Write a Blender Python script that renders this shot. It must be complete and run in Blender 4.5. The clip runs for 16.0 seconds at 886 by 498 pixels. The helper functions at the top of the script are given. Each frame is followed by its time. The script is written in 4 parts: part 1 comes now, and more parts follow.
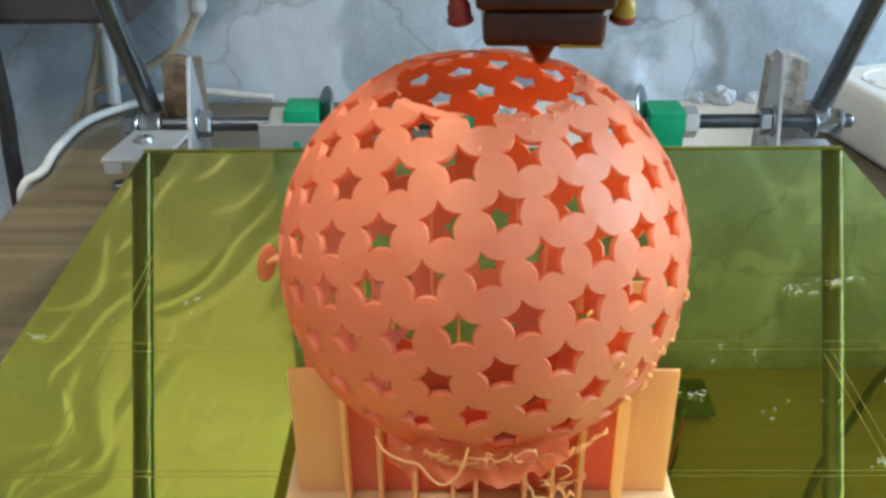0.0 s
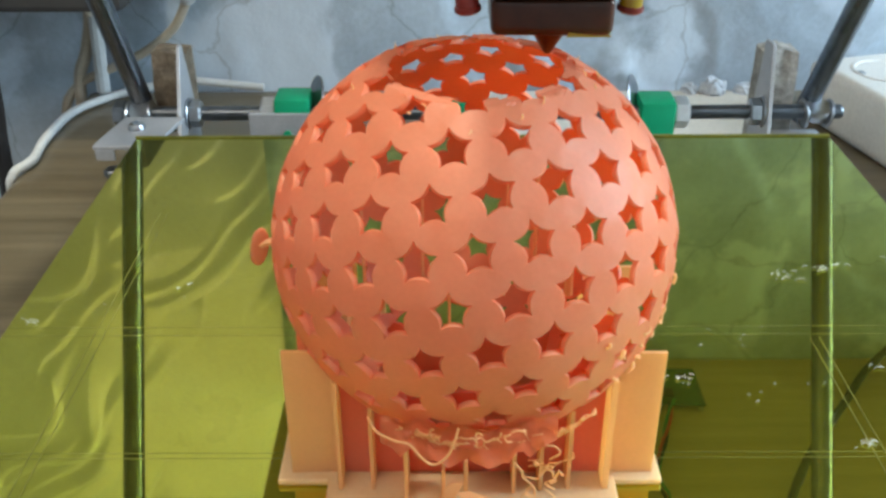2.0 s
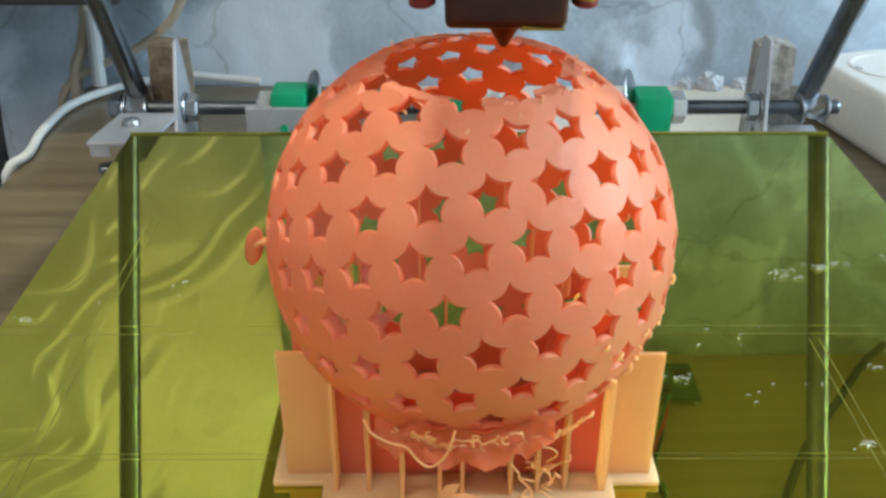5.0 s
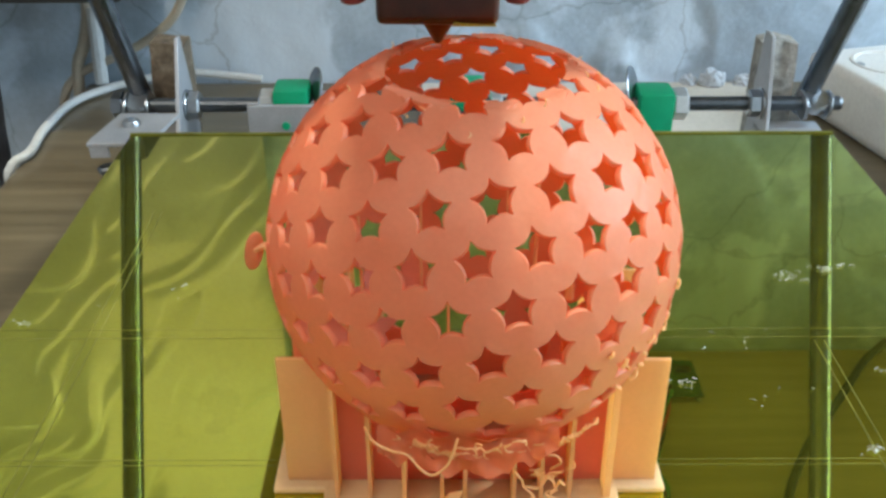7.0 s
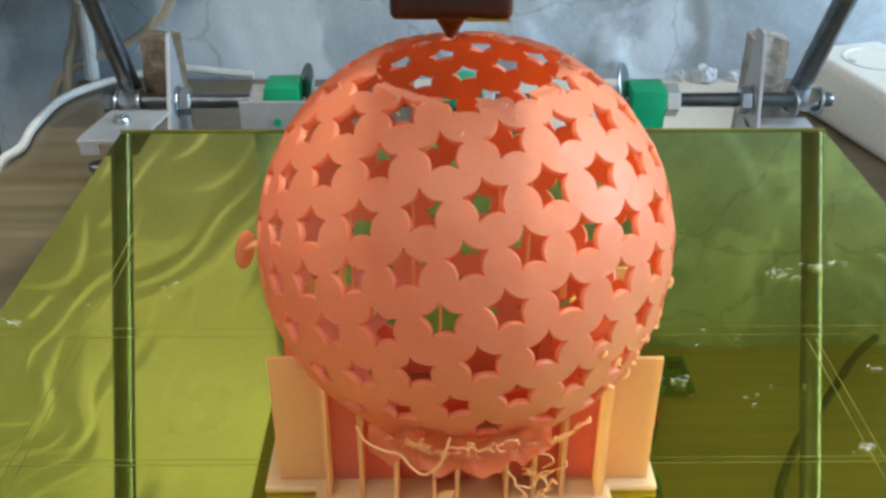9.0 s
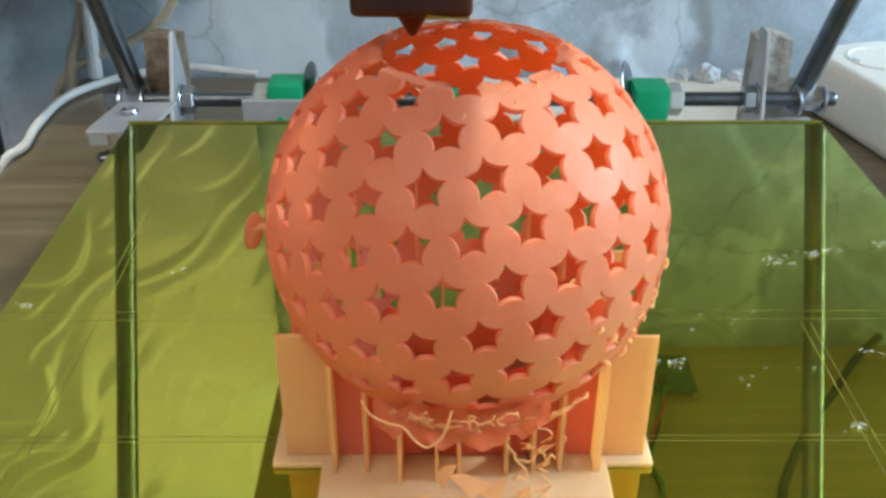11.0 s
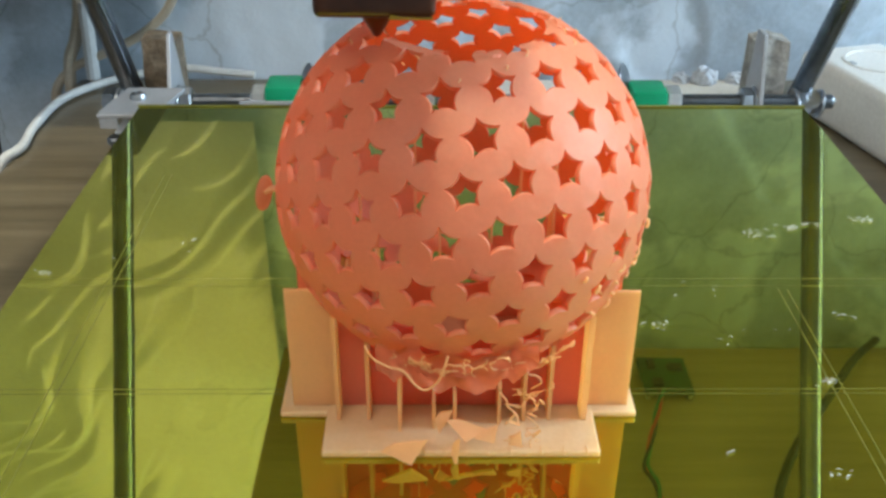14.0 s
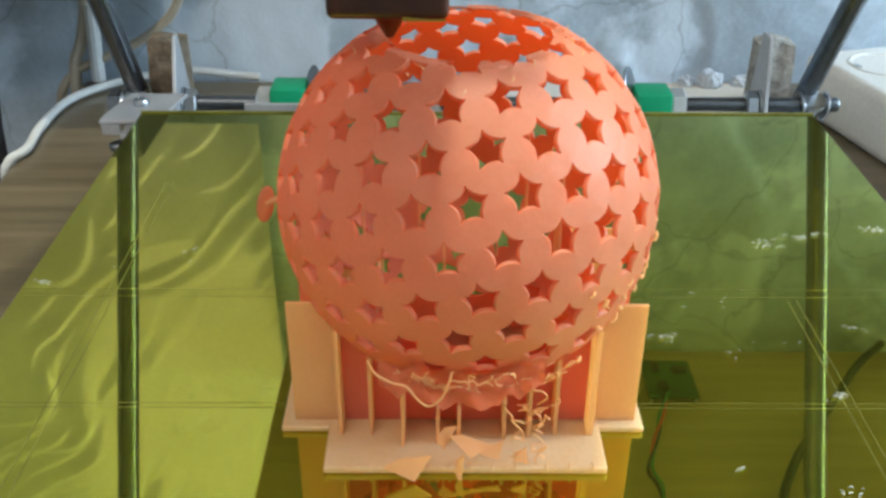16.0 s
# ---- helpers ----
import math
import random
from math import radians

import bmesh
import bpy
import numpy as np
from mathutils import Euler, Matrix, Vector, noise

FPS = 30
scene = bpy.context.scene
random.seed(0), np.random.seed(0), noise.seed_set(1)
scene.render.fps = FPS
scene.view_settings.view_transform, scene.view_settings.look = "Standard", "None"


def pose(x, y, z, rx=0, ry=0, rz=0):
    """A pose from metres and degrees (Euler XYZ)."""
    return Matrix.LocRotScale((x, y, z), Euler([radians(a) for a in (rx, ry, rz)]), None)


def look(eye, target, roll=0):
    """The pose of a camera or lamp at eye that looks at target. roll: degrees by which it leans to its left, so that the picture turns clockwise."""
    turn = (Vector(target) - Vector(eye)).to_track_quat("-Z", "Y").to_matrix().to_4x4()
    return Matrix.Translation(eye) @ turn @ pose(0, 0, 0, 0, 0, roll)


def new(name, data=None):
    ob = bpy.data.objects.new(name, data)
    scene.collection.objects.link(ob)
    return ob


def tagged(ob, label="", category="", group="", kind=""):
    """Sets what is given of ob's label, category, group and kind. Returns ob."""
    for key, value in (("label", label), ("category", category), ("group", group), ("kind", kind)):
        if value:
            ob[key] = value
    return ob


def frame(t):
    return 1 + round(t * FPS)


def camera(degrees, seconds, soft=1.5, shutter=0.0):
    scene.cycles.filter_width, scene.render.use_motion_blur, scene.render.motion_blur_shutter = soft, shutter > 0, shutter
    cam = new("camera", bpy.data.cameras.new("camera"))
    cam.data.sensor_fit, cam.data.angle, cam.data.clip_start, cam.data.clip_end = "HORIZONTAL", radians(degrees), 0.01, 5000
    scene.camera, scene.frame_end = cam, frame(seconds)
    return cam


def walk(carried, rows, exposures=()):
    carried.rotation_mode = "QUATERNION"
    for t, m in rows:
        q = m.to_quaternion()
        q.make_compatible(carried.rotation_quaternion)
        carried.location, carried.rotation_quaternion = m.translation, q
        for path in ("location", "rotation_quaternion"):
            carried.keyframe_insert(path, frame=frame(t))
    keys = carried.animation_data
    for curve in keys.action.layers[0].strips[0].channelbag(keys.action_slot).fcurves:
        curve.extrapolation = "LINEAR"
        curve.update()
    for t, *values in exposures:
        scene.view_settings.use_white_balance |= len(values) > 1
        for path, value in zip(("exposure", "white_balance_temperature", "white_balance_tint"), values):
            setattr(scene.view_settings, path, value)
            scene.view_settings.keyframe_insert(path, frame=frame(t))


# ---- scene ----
cam = camera(49.5, 16.0, soft=2.9)
EYE = (0.0, 0.0, 0.178)
# seconds, yaw, pitch, lean: a hand-size camera on a mount that sags a little
TURNS = [
    (0.0, 0.716, -29.74, -0.575), (0.5, 0.275, -29.853, -0.185), (1.0, 0.538, -30.093, -0.267), (1.5, -0.126, -30.504, 0.204),
    (2.0, 0.101, -30.329, -0.216), (2.5, 0.025, -30.422, -0.061), (3.0, -0.026, -30.404, 0.011), (3.5, -0.002, -30.322, -0.028),
    (4.0, -0.196, -30.404, 0.13), (6.5, 0.023, -30.837, -0.189), (7.0, 0.015, -30.826, -0.167), (7.5, 0.068, -30.787, -0.23),
    (8.0, -0.274, -31.036, -0.069), (8.5, -0.306, -31.036, -0.018), (9.0, -0.54, -31.044, 0.084), (11.5, -0.246, -31.173, 0.011),
    (12.0, -0.197, -31.25, -0.115), (12.5, -0.337, -31.173, 0.05), (13.0, -0.413, -31.102, 0.148), (13.5, -0.354, -31.04, 0.086),
    (14.0, -0.518, -31.004, 0.278), (14.5, -0.398, -31.02, 0.2), (15.0, -0.274, -31.009, 0.159), (15.5, -0.25, -30.935, 0.248),
    (16.0, -0.216, -30.862, 0.274),
]
walk(cam, [(t, pose(*EYE, 90 + pitch, 0, yaw) @ pose(0, 0, 0, 0, 0, lean)) for t, yaw, pitch, lean in TURNS])

# ---- light ----
WALL_Y, TABLE_Z, FLOOR_Z, CEIL_Z = 0.67, -0.075, -0.82, 1.65
LEFT_X, RIGHT_X, FRONT_Y = -1.5, 1.4, -0.6
world = bpy.data.worlds.new("sky")
scene.world = world
world.use_nodes = True
wn = world.node_tree
sky = wn.nodes.new("ShaderNodeTexSky")
sky.sky_type, sky.sun_disc, sky.sun_elevation, sky.sun_rotation = "NISHITA", False, radians(40), radians(200)
wn.links.new(sky.outputs[0], wn.nodes["Background"].inputs[0])
wn.nodes["Background"].inputs[1].default_value = 0.1


def area_lamp(name, eye, target, w, h, power, colour):
    lamp = bpy.data.lights.new(name, "AREA")
    lamp.shape, lamp.size, lamp.size_y, lamp.energy, lamp.color = "RECTANGLE", w, h, power, colour
    ob = new(name, lamp)
    ob.matrix_world = look(eye, target)
    return ob


# daylight in the right window opening, and an unseen warm fill added in front
area_lamp("window_daylight", (1.39, 0.26, 0.75), (0.0, 0.22, 0.0), 0.74, 1.04, 54.0, (0.66, 0.86, 1.0))
area_lamp("front_fill", (-0.35, -0.59, 1.26), (-0.15, 0.2, 0.0), 1.0, 0.66, 13.0, (1.0, 0.87, 0.68))
# light from above that throws the head's shadow; its lamp is unseen
area_lamp("overhead_light", (0.05, 0.30, 1.60), (0.05, 0.24, 0.0), 0.12, 0.10, 21.0, (1.0, 0.98, 0.82))
scene.view_settings.exposure = 0.0

# ---- materials ----


def mat(name, c1, c2=None, rough=0.5, metal=0.0, scale=30.0, stretch=(1, 1, 1), bump=0.0, fine=400.0, coat=0.0, trans=0.0,
        tcol=None, vary=0.0, rough2=None, spec=0.5):
    m = bpy.data.materials.new(name)
    m.use_nodes = True
    nt = m.node_tree
    n, ln = nt.nodes, nt.links
    b = n["Principled BSDF"]
    b.inputs["Metallic"].default_value = metal
    b.inputs["Coat Weight"].default_value = coat
    b.inputs["Specular IOR Level"].default_value = spec
    co = n.new("ShaderNodeTexCoord")
    mp = n.new("ShaderNodeMapping")
    mp.inputs["Scale"].default_value = stretch
    ln.new(co.outputs["Object"], mp.inputs[0])
    t1 = n.new("ShaderNodeTexNoise")
    t1.inputs["Scale"].default_value, t1.inputs["Detail"].default_value, t1.inputs["Roughness"].default_value = scale, 6, 0.6
    ln.new(mp.outputs[0], t1.inputs[0])
    t2 = n.new("ShaderNodeTexNoise")
    t2.inputs["Scale"].default_value, t2.inputs["Detail"].default_value = fine, 3
    ln.new(mp.outputs[0], t2.inputs[0])
    ramp = n.new("ShaderNodeValToRGB")
    ramp.color_ramp.elements[0].position, ramp.color_ramp.elements[1].position = 0.3, 0.7
    ramp.color_ramp.elements[0].color = (*c1, 1)
    ramp.color_ramp.elements[1].color = (*(c2 or [min(1, c * 1.12) for c in c1]), 1)
    ln.new(t1.outputs[0], ramp.inputs[0])
    mx = n.new("ShaderNodeMixRGB")
    mx.blend_type = "MULTIPLY"
    mx.inputs[0].default_value = 0.25
    ln.new(ramp.outputs[0], mx.inputs[1])
    ln.new(t2.outputs[0], mx.inputs[2])
    out = mx.outputs[0]
    if vary:
        info = n.new("ShaderNodeObjectInfo")
        hsv = n.new("ShaderNodeHueSaturation")
        rng = n.new("ShaderNodeMapRange")
        rng.inputs[3].default_value, rng.inputs[4].default_value = 1 - vary, 1 + vary
        ln.new(info.outputs["Random"], rng.inputs[0])
        ln.new(rng.outputs[0], hsv.inputs["Value"])
        ln.new(out, hsv.inputs["Color"])
        out = hsv.outputs[0]
    ln.new(out, b.inputs["Base Color"])
    rr = n.new("ShaderNodeMapRange")
    rr.inputs[3].default_value, rr.inputs[4].default_value = rough, rough2 if rough2 is not None else min(1, rough * 1.25)
    ln.new(t1.outputs[0], rr.inputs[0])
    ln.new(rr.outputs[0], b.inputs["Roughness"])
    if bump:
        bp = n.new("ShaderNodeBump")
        bp.inputs["Strength"].default_value, bp.inputs["Distance"].default_value = bump, 0.001
        ln.new(t2.outputs[0], bp.inputs["Height"])
        ln.new(bp.outputs[0], b.inputs["Normal"])
    if trans:
        tr = n.new("ShaderNodeBsdfTranslucent")
        tr.inputs[0].default_value = (*(tcol or c1), 1)
        ms = n.new("ShaderNodeMixShader")
        ms.inputs[0].default_value = trans
        ln.new(b.outputs[0], ms.inputs[1])
        ln.new(tr.outputs[0], ms.inputs[2])
        ln.new(ms.outputs[0], n["Material Output"].inputs[0])
    return m


def node(m, kind, **values):
    nd = m.node_tree.nodes.new(kind)
    for k, v in values.items():
        nd.inputs[k.replace("_", " ")].default_value = v
    return nd


def plaster_material():
    """Old grey-blue plaster: blotches, hairline cracks, grit."""
    m = mat("plaster", (0.33, 0.41, 0.50), (0.60, 0.72, 0.85), 0.9, scale=7.0, bump=0.28, fine=260.0)
    ln, b = m.node_tree.links, m.node_tree.nodes["Principled BSDF"]
    co = node(m, "ShaderNodeTexCoord")
    warp = node(m, "ShaderNodeTexNoise", Scale=14.0, Detail=5.0)
    ln.new(co.outputs["Object"], warp.inputs[0])
    add = node(m, "ShaderNodeMixRGB", Fac=0.10)
    add.blend_type = "ADD"
    ln.new(co.outputs["Object"], add.inputs[1])
    ln.new(warp.outputs[1], add.inputs[2])
    vor = node(m, "ShaderNodeTexVoronoi", Scale=9.0)
    vor.feature = "DISTANCE_TO_EDGE"
    ln.new(add.outputs[0], vor.inputs[0])
    crack = node(m, "ShaderNodeMapRange", From_Min=0.0, From_Max=0.016, To_Min=0.74, To_Max=1.0)
    ln.new(vor.outputs[0], crack.inputs[0])
    base = b.inputs["Base Color"].links[0].from_socket
    # lighter skim coat left in ragged patches
    skim = node(m, "ShaderNodeTexNoise", Scale=7.5, Detail=7.0, Roughness=0.55, Distortion=0.4)
    ln.new(co.outputs["Object"], skim.inputs[0])
    patch = node(m, "ShaderNodeMapRange", From_Min=0.49, From_Max=0.54, To_Min=0.0, To_Max=0.75)
    ln.new(skim.outputs[0], patch.inputs[0])
    coat = node(m, "ShaderNodeMixRGB", Color2=(0.64, 0.75, 0.88, 1))
    ln.new(patch.outputs[0], coat.inputs[0])
    ln.new(base, coat.inputs[1])
    old = coat.outputs[0]
    mul = node(m, "ShaderNodeMixRGB", Fac=1.0)
    mul.blend_type = "MULTIPLY"
    ln.new(old, mul.inputs[1])
    ln.new(crack.outputs[0], mul.inputs[2])
    ln.new(mul.outputs[0], b.inputs["Base Color"])
    return m


def wood_material(name, c1, c2, rough, along=(0.6, 14, 14), coat=0.0):
    m = mat(name, c1, c2, rough, scale=6.0, stretch=along, bump=0.15, fine=90.0, coat=coat)
    return m


def mirror_film_material():
    """Silvered glass under amber film: tinted mirror with a little haze."""
    m = bpy.data.materials.new("amber_film_mirror")
    m.use_nodes = True
    n, ln = m.node_tree.nodes, m.node_tree.links
    b = n["Principled BSDF"]
    b.inputs["Base Color"].default_value = (0.465, 0.490, 0.058, 1)
    b.inputs["Metallic"].default_value = 1.0
    b.inputs["Roughness"].default_value = 0.014
    b.inputs["Coat Weight"].default_value = 0.6
    b.inputs["Coat Roughness"].default_value = 0.05
    co = node(m, "ShaderNodeTexCoord")
    wave = node(m, "ShaderNodeTexNoise", Scale=18.0, Detail=1.0)
    ln.new(co.outputs["Object"], wave.inputs[0])
    bump = node(m, "ShaderNodeBump", Strength=0.05, Distance=0.001)
    ln.new(wave.outputs[0], bump.inputs["Height"])
    ln.new(bump.outputs[0], b.inputs["Normal"])
    haze = node(m, "ShaderNodeBsdfDiffuse")
    haze.inputs[0].default_value = (0.72, 0.70, 0.07, 1)
    tone = node(m, "ShaderNodeTexNoise", Scale=25.0, Detail=4.0)
    ln.new(co.outputs["Object"], tone.inputs[0])
    fac = node(m, "ShaderNodeMapRange", From_Min=0.3, From_Max=0.7, To_Min=0.012, To_Max=0.028)
    ln.new(tone.outputs[0], fac.inputs[0])
    mix = node(m, "ShaderNodeMixShader")
    ln.new(fac.outputs[0], mix.inputs[0])
    ln.new(b.outputs[0], mix.inputs[1])
    ln.new(haze.outputs[0], mix.inputs[2])
    ln.new(mix.outputs[0], n["Material Output"].inputs[0])
    return m


PLASTER = plaster_material()
ROOM = mat("room_paint", (0.30, 0.31, 0.31), (0.38, 0.39, 0.39), 0.85, scale=4, bump=0.1)
FLOOR = wood_material("floor_boards", (0.16, 0.10, 0.06), (0.25, 0.16, 0.09), 0.5)
TABLE = wood_material("table_wood", (0.092, 0.073, 0.042), (0.19, 0.155, 0.095), 0.30, (0.5, 16, 16), 0.35)
SHELF = wood_material("shelf_wood", (0.52, 0.36, 0.15), (0.66, 0.48, 0.24), 0.55)
FILM = mirror_film_material()
TAPE = mat("tape_seam", (0.12, 0.115, 0.02), (0.40, 0.39, 0.08), 0.3, scale=45, trans=0.3)
SCUFF = mat("scuffed_film", (0.62, 0.64, 0.60), (0.82, 0.84, 0.80), 0.3, scale=200)
CORAL = mat("coral_plastic", (0.74, 0.325, 0.170), (0.80, 0.370, 0.205), 0.40, scale=60, bump=0.05, fine=900, trans=0.50, tcol=(1.0, 0.29, 0.09))
# same coral plastic, paler and yellower: light coming through is in the colour
FIN = mat("coral_plastic_backlit", (0.95, 0.56, 0.30), (0.98, 0.65, 0.37), 0.45, scale=80, bump=0.1, fine=900, trans=0.60, tcol=(1.0, 0.70, 0.34), vary=0.05)
# same plastic again, redder: the glow under the ball is in the colour
WALL_GLOW = mat("coral_plastic_inner_glow", (0.95, 0.40, 0.26), (0.98, 0.46, 0.30), 0.42, scale=80, bump=0.1, fine=900, trans=0.68, tcol=(1.0, 0.36, 0.19), vary=0.05)
RAFT = mat("raft_plastic", (0.88, 0.64, 0.36), (0.94, 0.78, 0.52), 0.35, scale=120, bump=0.2, fine=800, trans=0.5, tcol=(1.0, 0.7, 0.32))
STEEL = mat("zinc_steel", (0.42, 0.45, 0.49), (0.58, 0.61, 0.65), 0.26, 1.0, scale=150, bump=0.1, fine=900)
DARK_STEEL = mat("dull_steel", (0.16, 0.18, 0.21), (0.26, 0.29, 0.33), 0.33, 1.0, scale=120, bump=0.1, fine=900)
ROD_STEEL = mat("dark_rod_steel", (0.15, 0.17, 0.20), (0.24, 0.27, 0.31), 0.12, 1.0, scale=120, bump=0.1, fine=900)
# zinc steel made paler: the nuts' bright reflection is put into the colour
LIT_NUT = mat("zinc_steel_lit", (0.72, 0.74, 0.77), (0.85, 0.87, 0.90), 0.30, 0.75, scale=90)
SHEET = mat("pale_plastic_sheet", (0.68, 0.68, 0.63), (0.76, 0.76, 0.71), 0.26, scale=12, bump=0.05, coat=1.0, rough2=0.30)
ALU = mat("aluminium_sheet", (0.44, 0.46, 0.50), (0.56, 0.58, 0.62), 0.45, 0.4, scale=40, bump=0.12, fine=700)
GREEN = mat("green_plastic", (0.0, 0.36, 0.17), (0.0, 0.43, 0.21), 0.4, scale=90, bump=0.1, fine=1200)
BLACK = mat("black_plastic", (0.012, 0.012, 0.014), (0.03, 0.03, 0.035), 0.45, scale=70)
ROUGH_BROWN = mat("rough_particle_board", (0.10, 0.075, 0.05), (0.32, 0.25, 0.18), 0.9, scale=160, bump=0.9, fine=420)
ROUGH_GREY = mat("rough_grey_board", (0.20, 0.20, 0.19), (0.50, 0.49, 0.46), 0.9, scale=140, bump=0.9, fine=420)
KAPTON = mat("amber_wrapped_block", (0.028, 0.006, 0.002), (0.085, 0.019, 0.004), 0.30, 0.3, scale=70, coat=0.25)
KAPTON_EDGE = mat("amber_film_edge", (0.42, 0.26, 0.01), (0.55, 0.38, 0.03), 0.25, scale=90, coat=0.6, trans=0.35)
BRASS = mat("dark_brass", (0.12, 0.035, 0.012), (0.20, 0.07, 0.02), 0.32, 0.8, scale=150, bump=0.1, fine=900)
RED_RUBBER = mat("dark_red_cap", (0.12, 0.008, 0.006), (0.20, 0.02, 0.012), 0.35, scale=90)
PALE_SHEET = mat("cream_sheet", (0.66, 0.62, 0.55), (0.74, 0.70, 0.63), 0.7, scale=12, bump=0.05)
WHITE = mat("white_plastic", (0.76, 0.75, 0.72), (0.82, 0.81, 0.78), 0.35, scale=20, bump=0.05)
CABLE = mat("white_cable_sheath", (0.55, 0.58, 0.60), (0.68, 0.72, 0.74), 0.4, scale=40)
BEIGE = mat("aged_cable_sheath", (0.42, 0.36, 0.28), (0.55, 0.49, 0.39), 0.5, scale=40)
DARK_CABLE = mat("dark_cable_sheath", (0.006, 0.007, 0.008), (0.014, 0.015, 0.016), 0.45, scale=40)
PCB = mat("green_circuit_board", (0.015, 0.09, 0.03), (0.03, 0.14, 0.05), 0.4, scale=150)
RED_WIRE = mat("red_wire", (0.75, 0.05, 0.03), None, 0.4)
GREEN_WIRE = mat("green_wire", (0.02, 0.25, 0.08), None, 0.4)
DARK_BOX = mat("dark_grey_box", (0.03, 0.03, 0.032), (0.05, 0.05, 0.052), 0.6, scale=30, bump=0.1)
PLASTER_BIT = mat("plaster_crumbs", (0.42, 0.46, 0.52), (0.60, 0.65, 0.72), 0.9, scale=90, bump=0.8, fine=500)

# ---- mesh helpers ----


def part(name, bm, material, parent=None, label="", smooth=None):
    me = bpy.data.meshes.new(name)
    bmesh.ops.recalc_face_normals(bm, faces=bm.faces)
    bm.to_mesh(me)
    bm.free()
    me.materials.append(material)
    ob = new(name, me)
    if smooth is not None:
        me.shade_smooth()
        if smooth:
            me.set_sharp_from_angle(angle=radians(smooth))
    if parent:
        ob.parent = parent
    if label:
        ob["label"] = label
    return ob


def empty(name, at, label, category, group="", kind=""):
    ob = new(name)
    ob.matrix_world = pose(*at)
    ob.empty_display_size = 0.01
    return tagged(ob, label, category, group, kind)


def box(x0, x1, y0, y1, z0, z1, bevel=0.0, seg=2, bm=None):
    tmp = bmesh.new()
    bmesh.ops.create_cube(tmp, size=1.0)
    for v in tmp.verts:
        v.co = Vector(((x0 + x1) / 2 + v.co.x * (x1 - x0), (y0 + y1) / 2 + v.co.y * (y1 - y0), (z0 + z1) / 2 + v.co.z * (z1 - z0)))
    if bevel:
        bmesh.ops.bevel(tmp, geom=list(tmp.edges), offset=bevel, segments=seg, affect="EDGES", profile=0.6)
    if bm is None:
        return tmp
    me = bpy.data.meshes.new("tmp")
    tmp.to_mesh(me)
    tmp.free()
    bm.from_mesh(me)
    bpy.data.meshes.remove(me)
    return bm


def lathe(profile, seg=20, bm=None, m=None):
    """Turns (radius, height) pairs round z, then applies m."""
    bm = bm or bmesh.new()
    m = m or Matrix()
    rings = []
    for r, z in profile:
        if r < 1e-6:
            rings.append([bm.verts.new(m @ Vector((0, 0, z)))])
        else:
            rings.append([bm.verts.new(m @ Vector((r * math.cos(2 * math.pi * k / seg), r * math.sin(2 * math.pi * k / seg), z))) for k in range(seg)])
    for a, b in zip(rings, rings[1:]):
        for k in range(seg):
            j = (k + 1) % seg
            loop = [a[k % len(a)], a[j % len(a)], b[j % len(b)], b[k % len(b)]]
            loop = list(dict.fromkeys(loop))
            if len(loop) > 2:
                bm.faces.new(loop)
    for ring, flip in ((rings[0], True), (rings[-1], False)):
        if len(ring) > 2:
            bm.faces.new(ring[::-1] if flip else ring)
    return bm


def tube(points, r, seg=8, steps=8, bm=None, taper=0.0):
    """A round strand through the points."""
    bm = bm or bmesh.new()
    P = [Vector(p) for p in points]
    P = [P[0] * 2 - P[1]] + P + [P[-1] * 2 - P[-2]]
    path = []
    for i in range(1, len(P) - 2):
        for s in range(steps):
            t = s / steps
            a, b, c, d = P[i - 1:i + 3]
            path.append(0.5 * (2 * b + (c - a) * t + (2 * a - 5 * b + 4 * c - d) * t * t + (3 * b - a - 3 * c + d) * t ** 3))
    path.append(P[-2])
    side = None
    rings = []
    for i, p in enumerate(path):
        d = (path[min(i + 1, len(path) - 1)] - path[max(i - 1, 0)]).normalized()
        side = d.orthogonal() if side is None else side - d * side.dot(d)
        side.normalize()
        up = d.cross(side)
        rad = r * (1 - taper * i / len(path))
        rings.append([bm.verts.new(p + rad * (side * math.cos(2 * math.pi * k / seg) + up * math.sin(2 * math.pi * k / seg))) for k in range(seg)])
    for a, b in zip(rings, rings[1:]):
        for k in range(seg):
            bm.faces.new((a[k], a[(k + 1) % seg], b[(k + 1) % seg], b[k]))
    bm.faces.new(rings[0][::-1])
    bm.faces.new(rings[-1])
    return bm


def between(a, b):
    """Pose whose z runs from a to b."""
    a, b = Vector(a), Vector(b)
    return Matrix.Translation(a) @ (b - a).to_track_quat("Z", "Y").to_matrix().to_4x4(), (b - a).length


def threaded(a, b, r, pitch, seg=14, root=0.88):
    """A rod with thread ridges."""
    m, length = between(a, b)
    n = int(length / pitch)
    prof = [(r * root, 0.0)]
    for i in range(n):
        prof += [(r * root, (i + 0.1) * pitch), (r, (i + 0.35) * pitch), (r, (i + 0.85) * pitch)]
    prof += [(r * root, length)]
    return lathe(prof, seg, None, m)


def hexnut(centre, axis, flats, height, hole=0.0, bm=None):
    m, _ = between(centre, Vector(centre) + Vector(axis))
    R = flats / 2 / math.cos(math.pi / 6)
    h = height / 2
    m = m @ pose(0, 0, 0, 0, 0, 12)
    return lathe([(R * 0.86, -h), (R, -h * 0.72), (R, h * 0.72), (R * 0.86, h)], 6, bm, m)


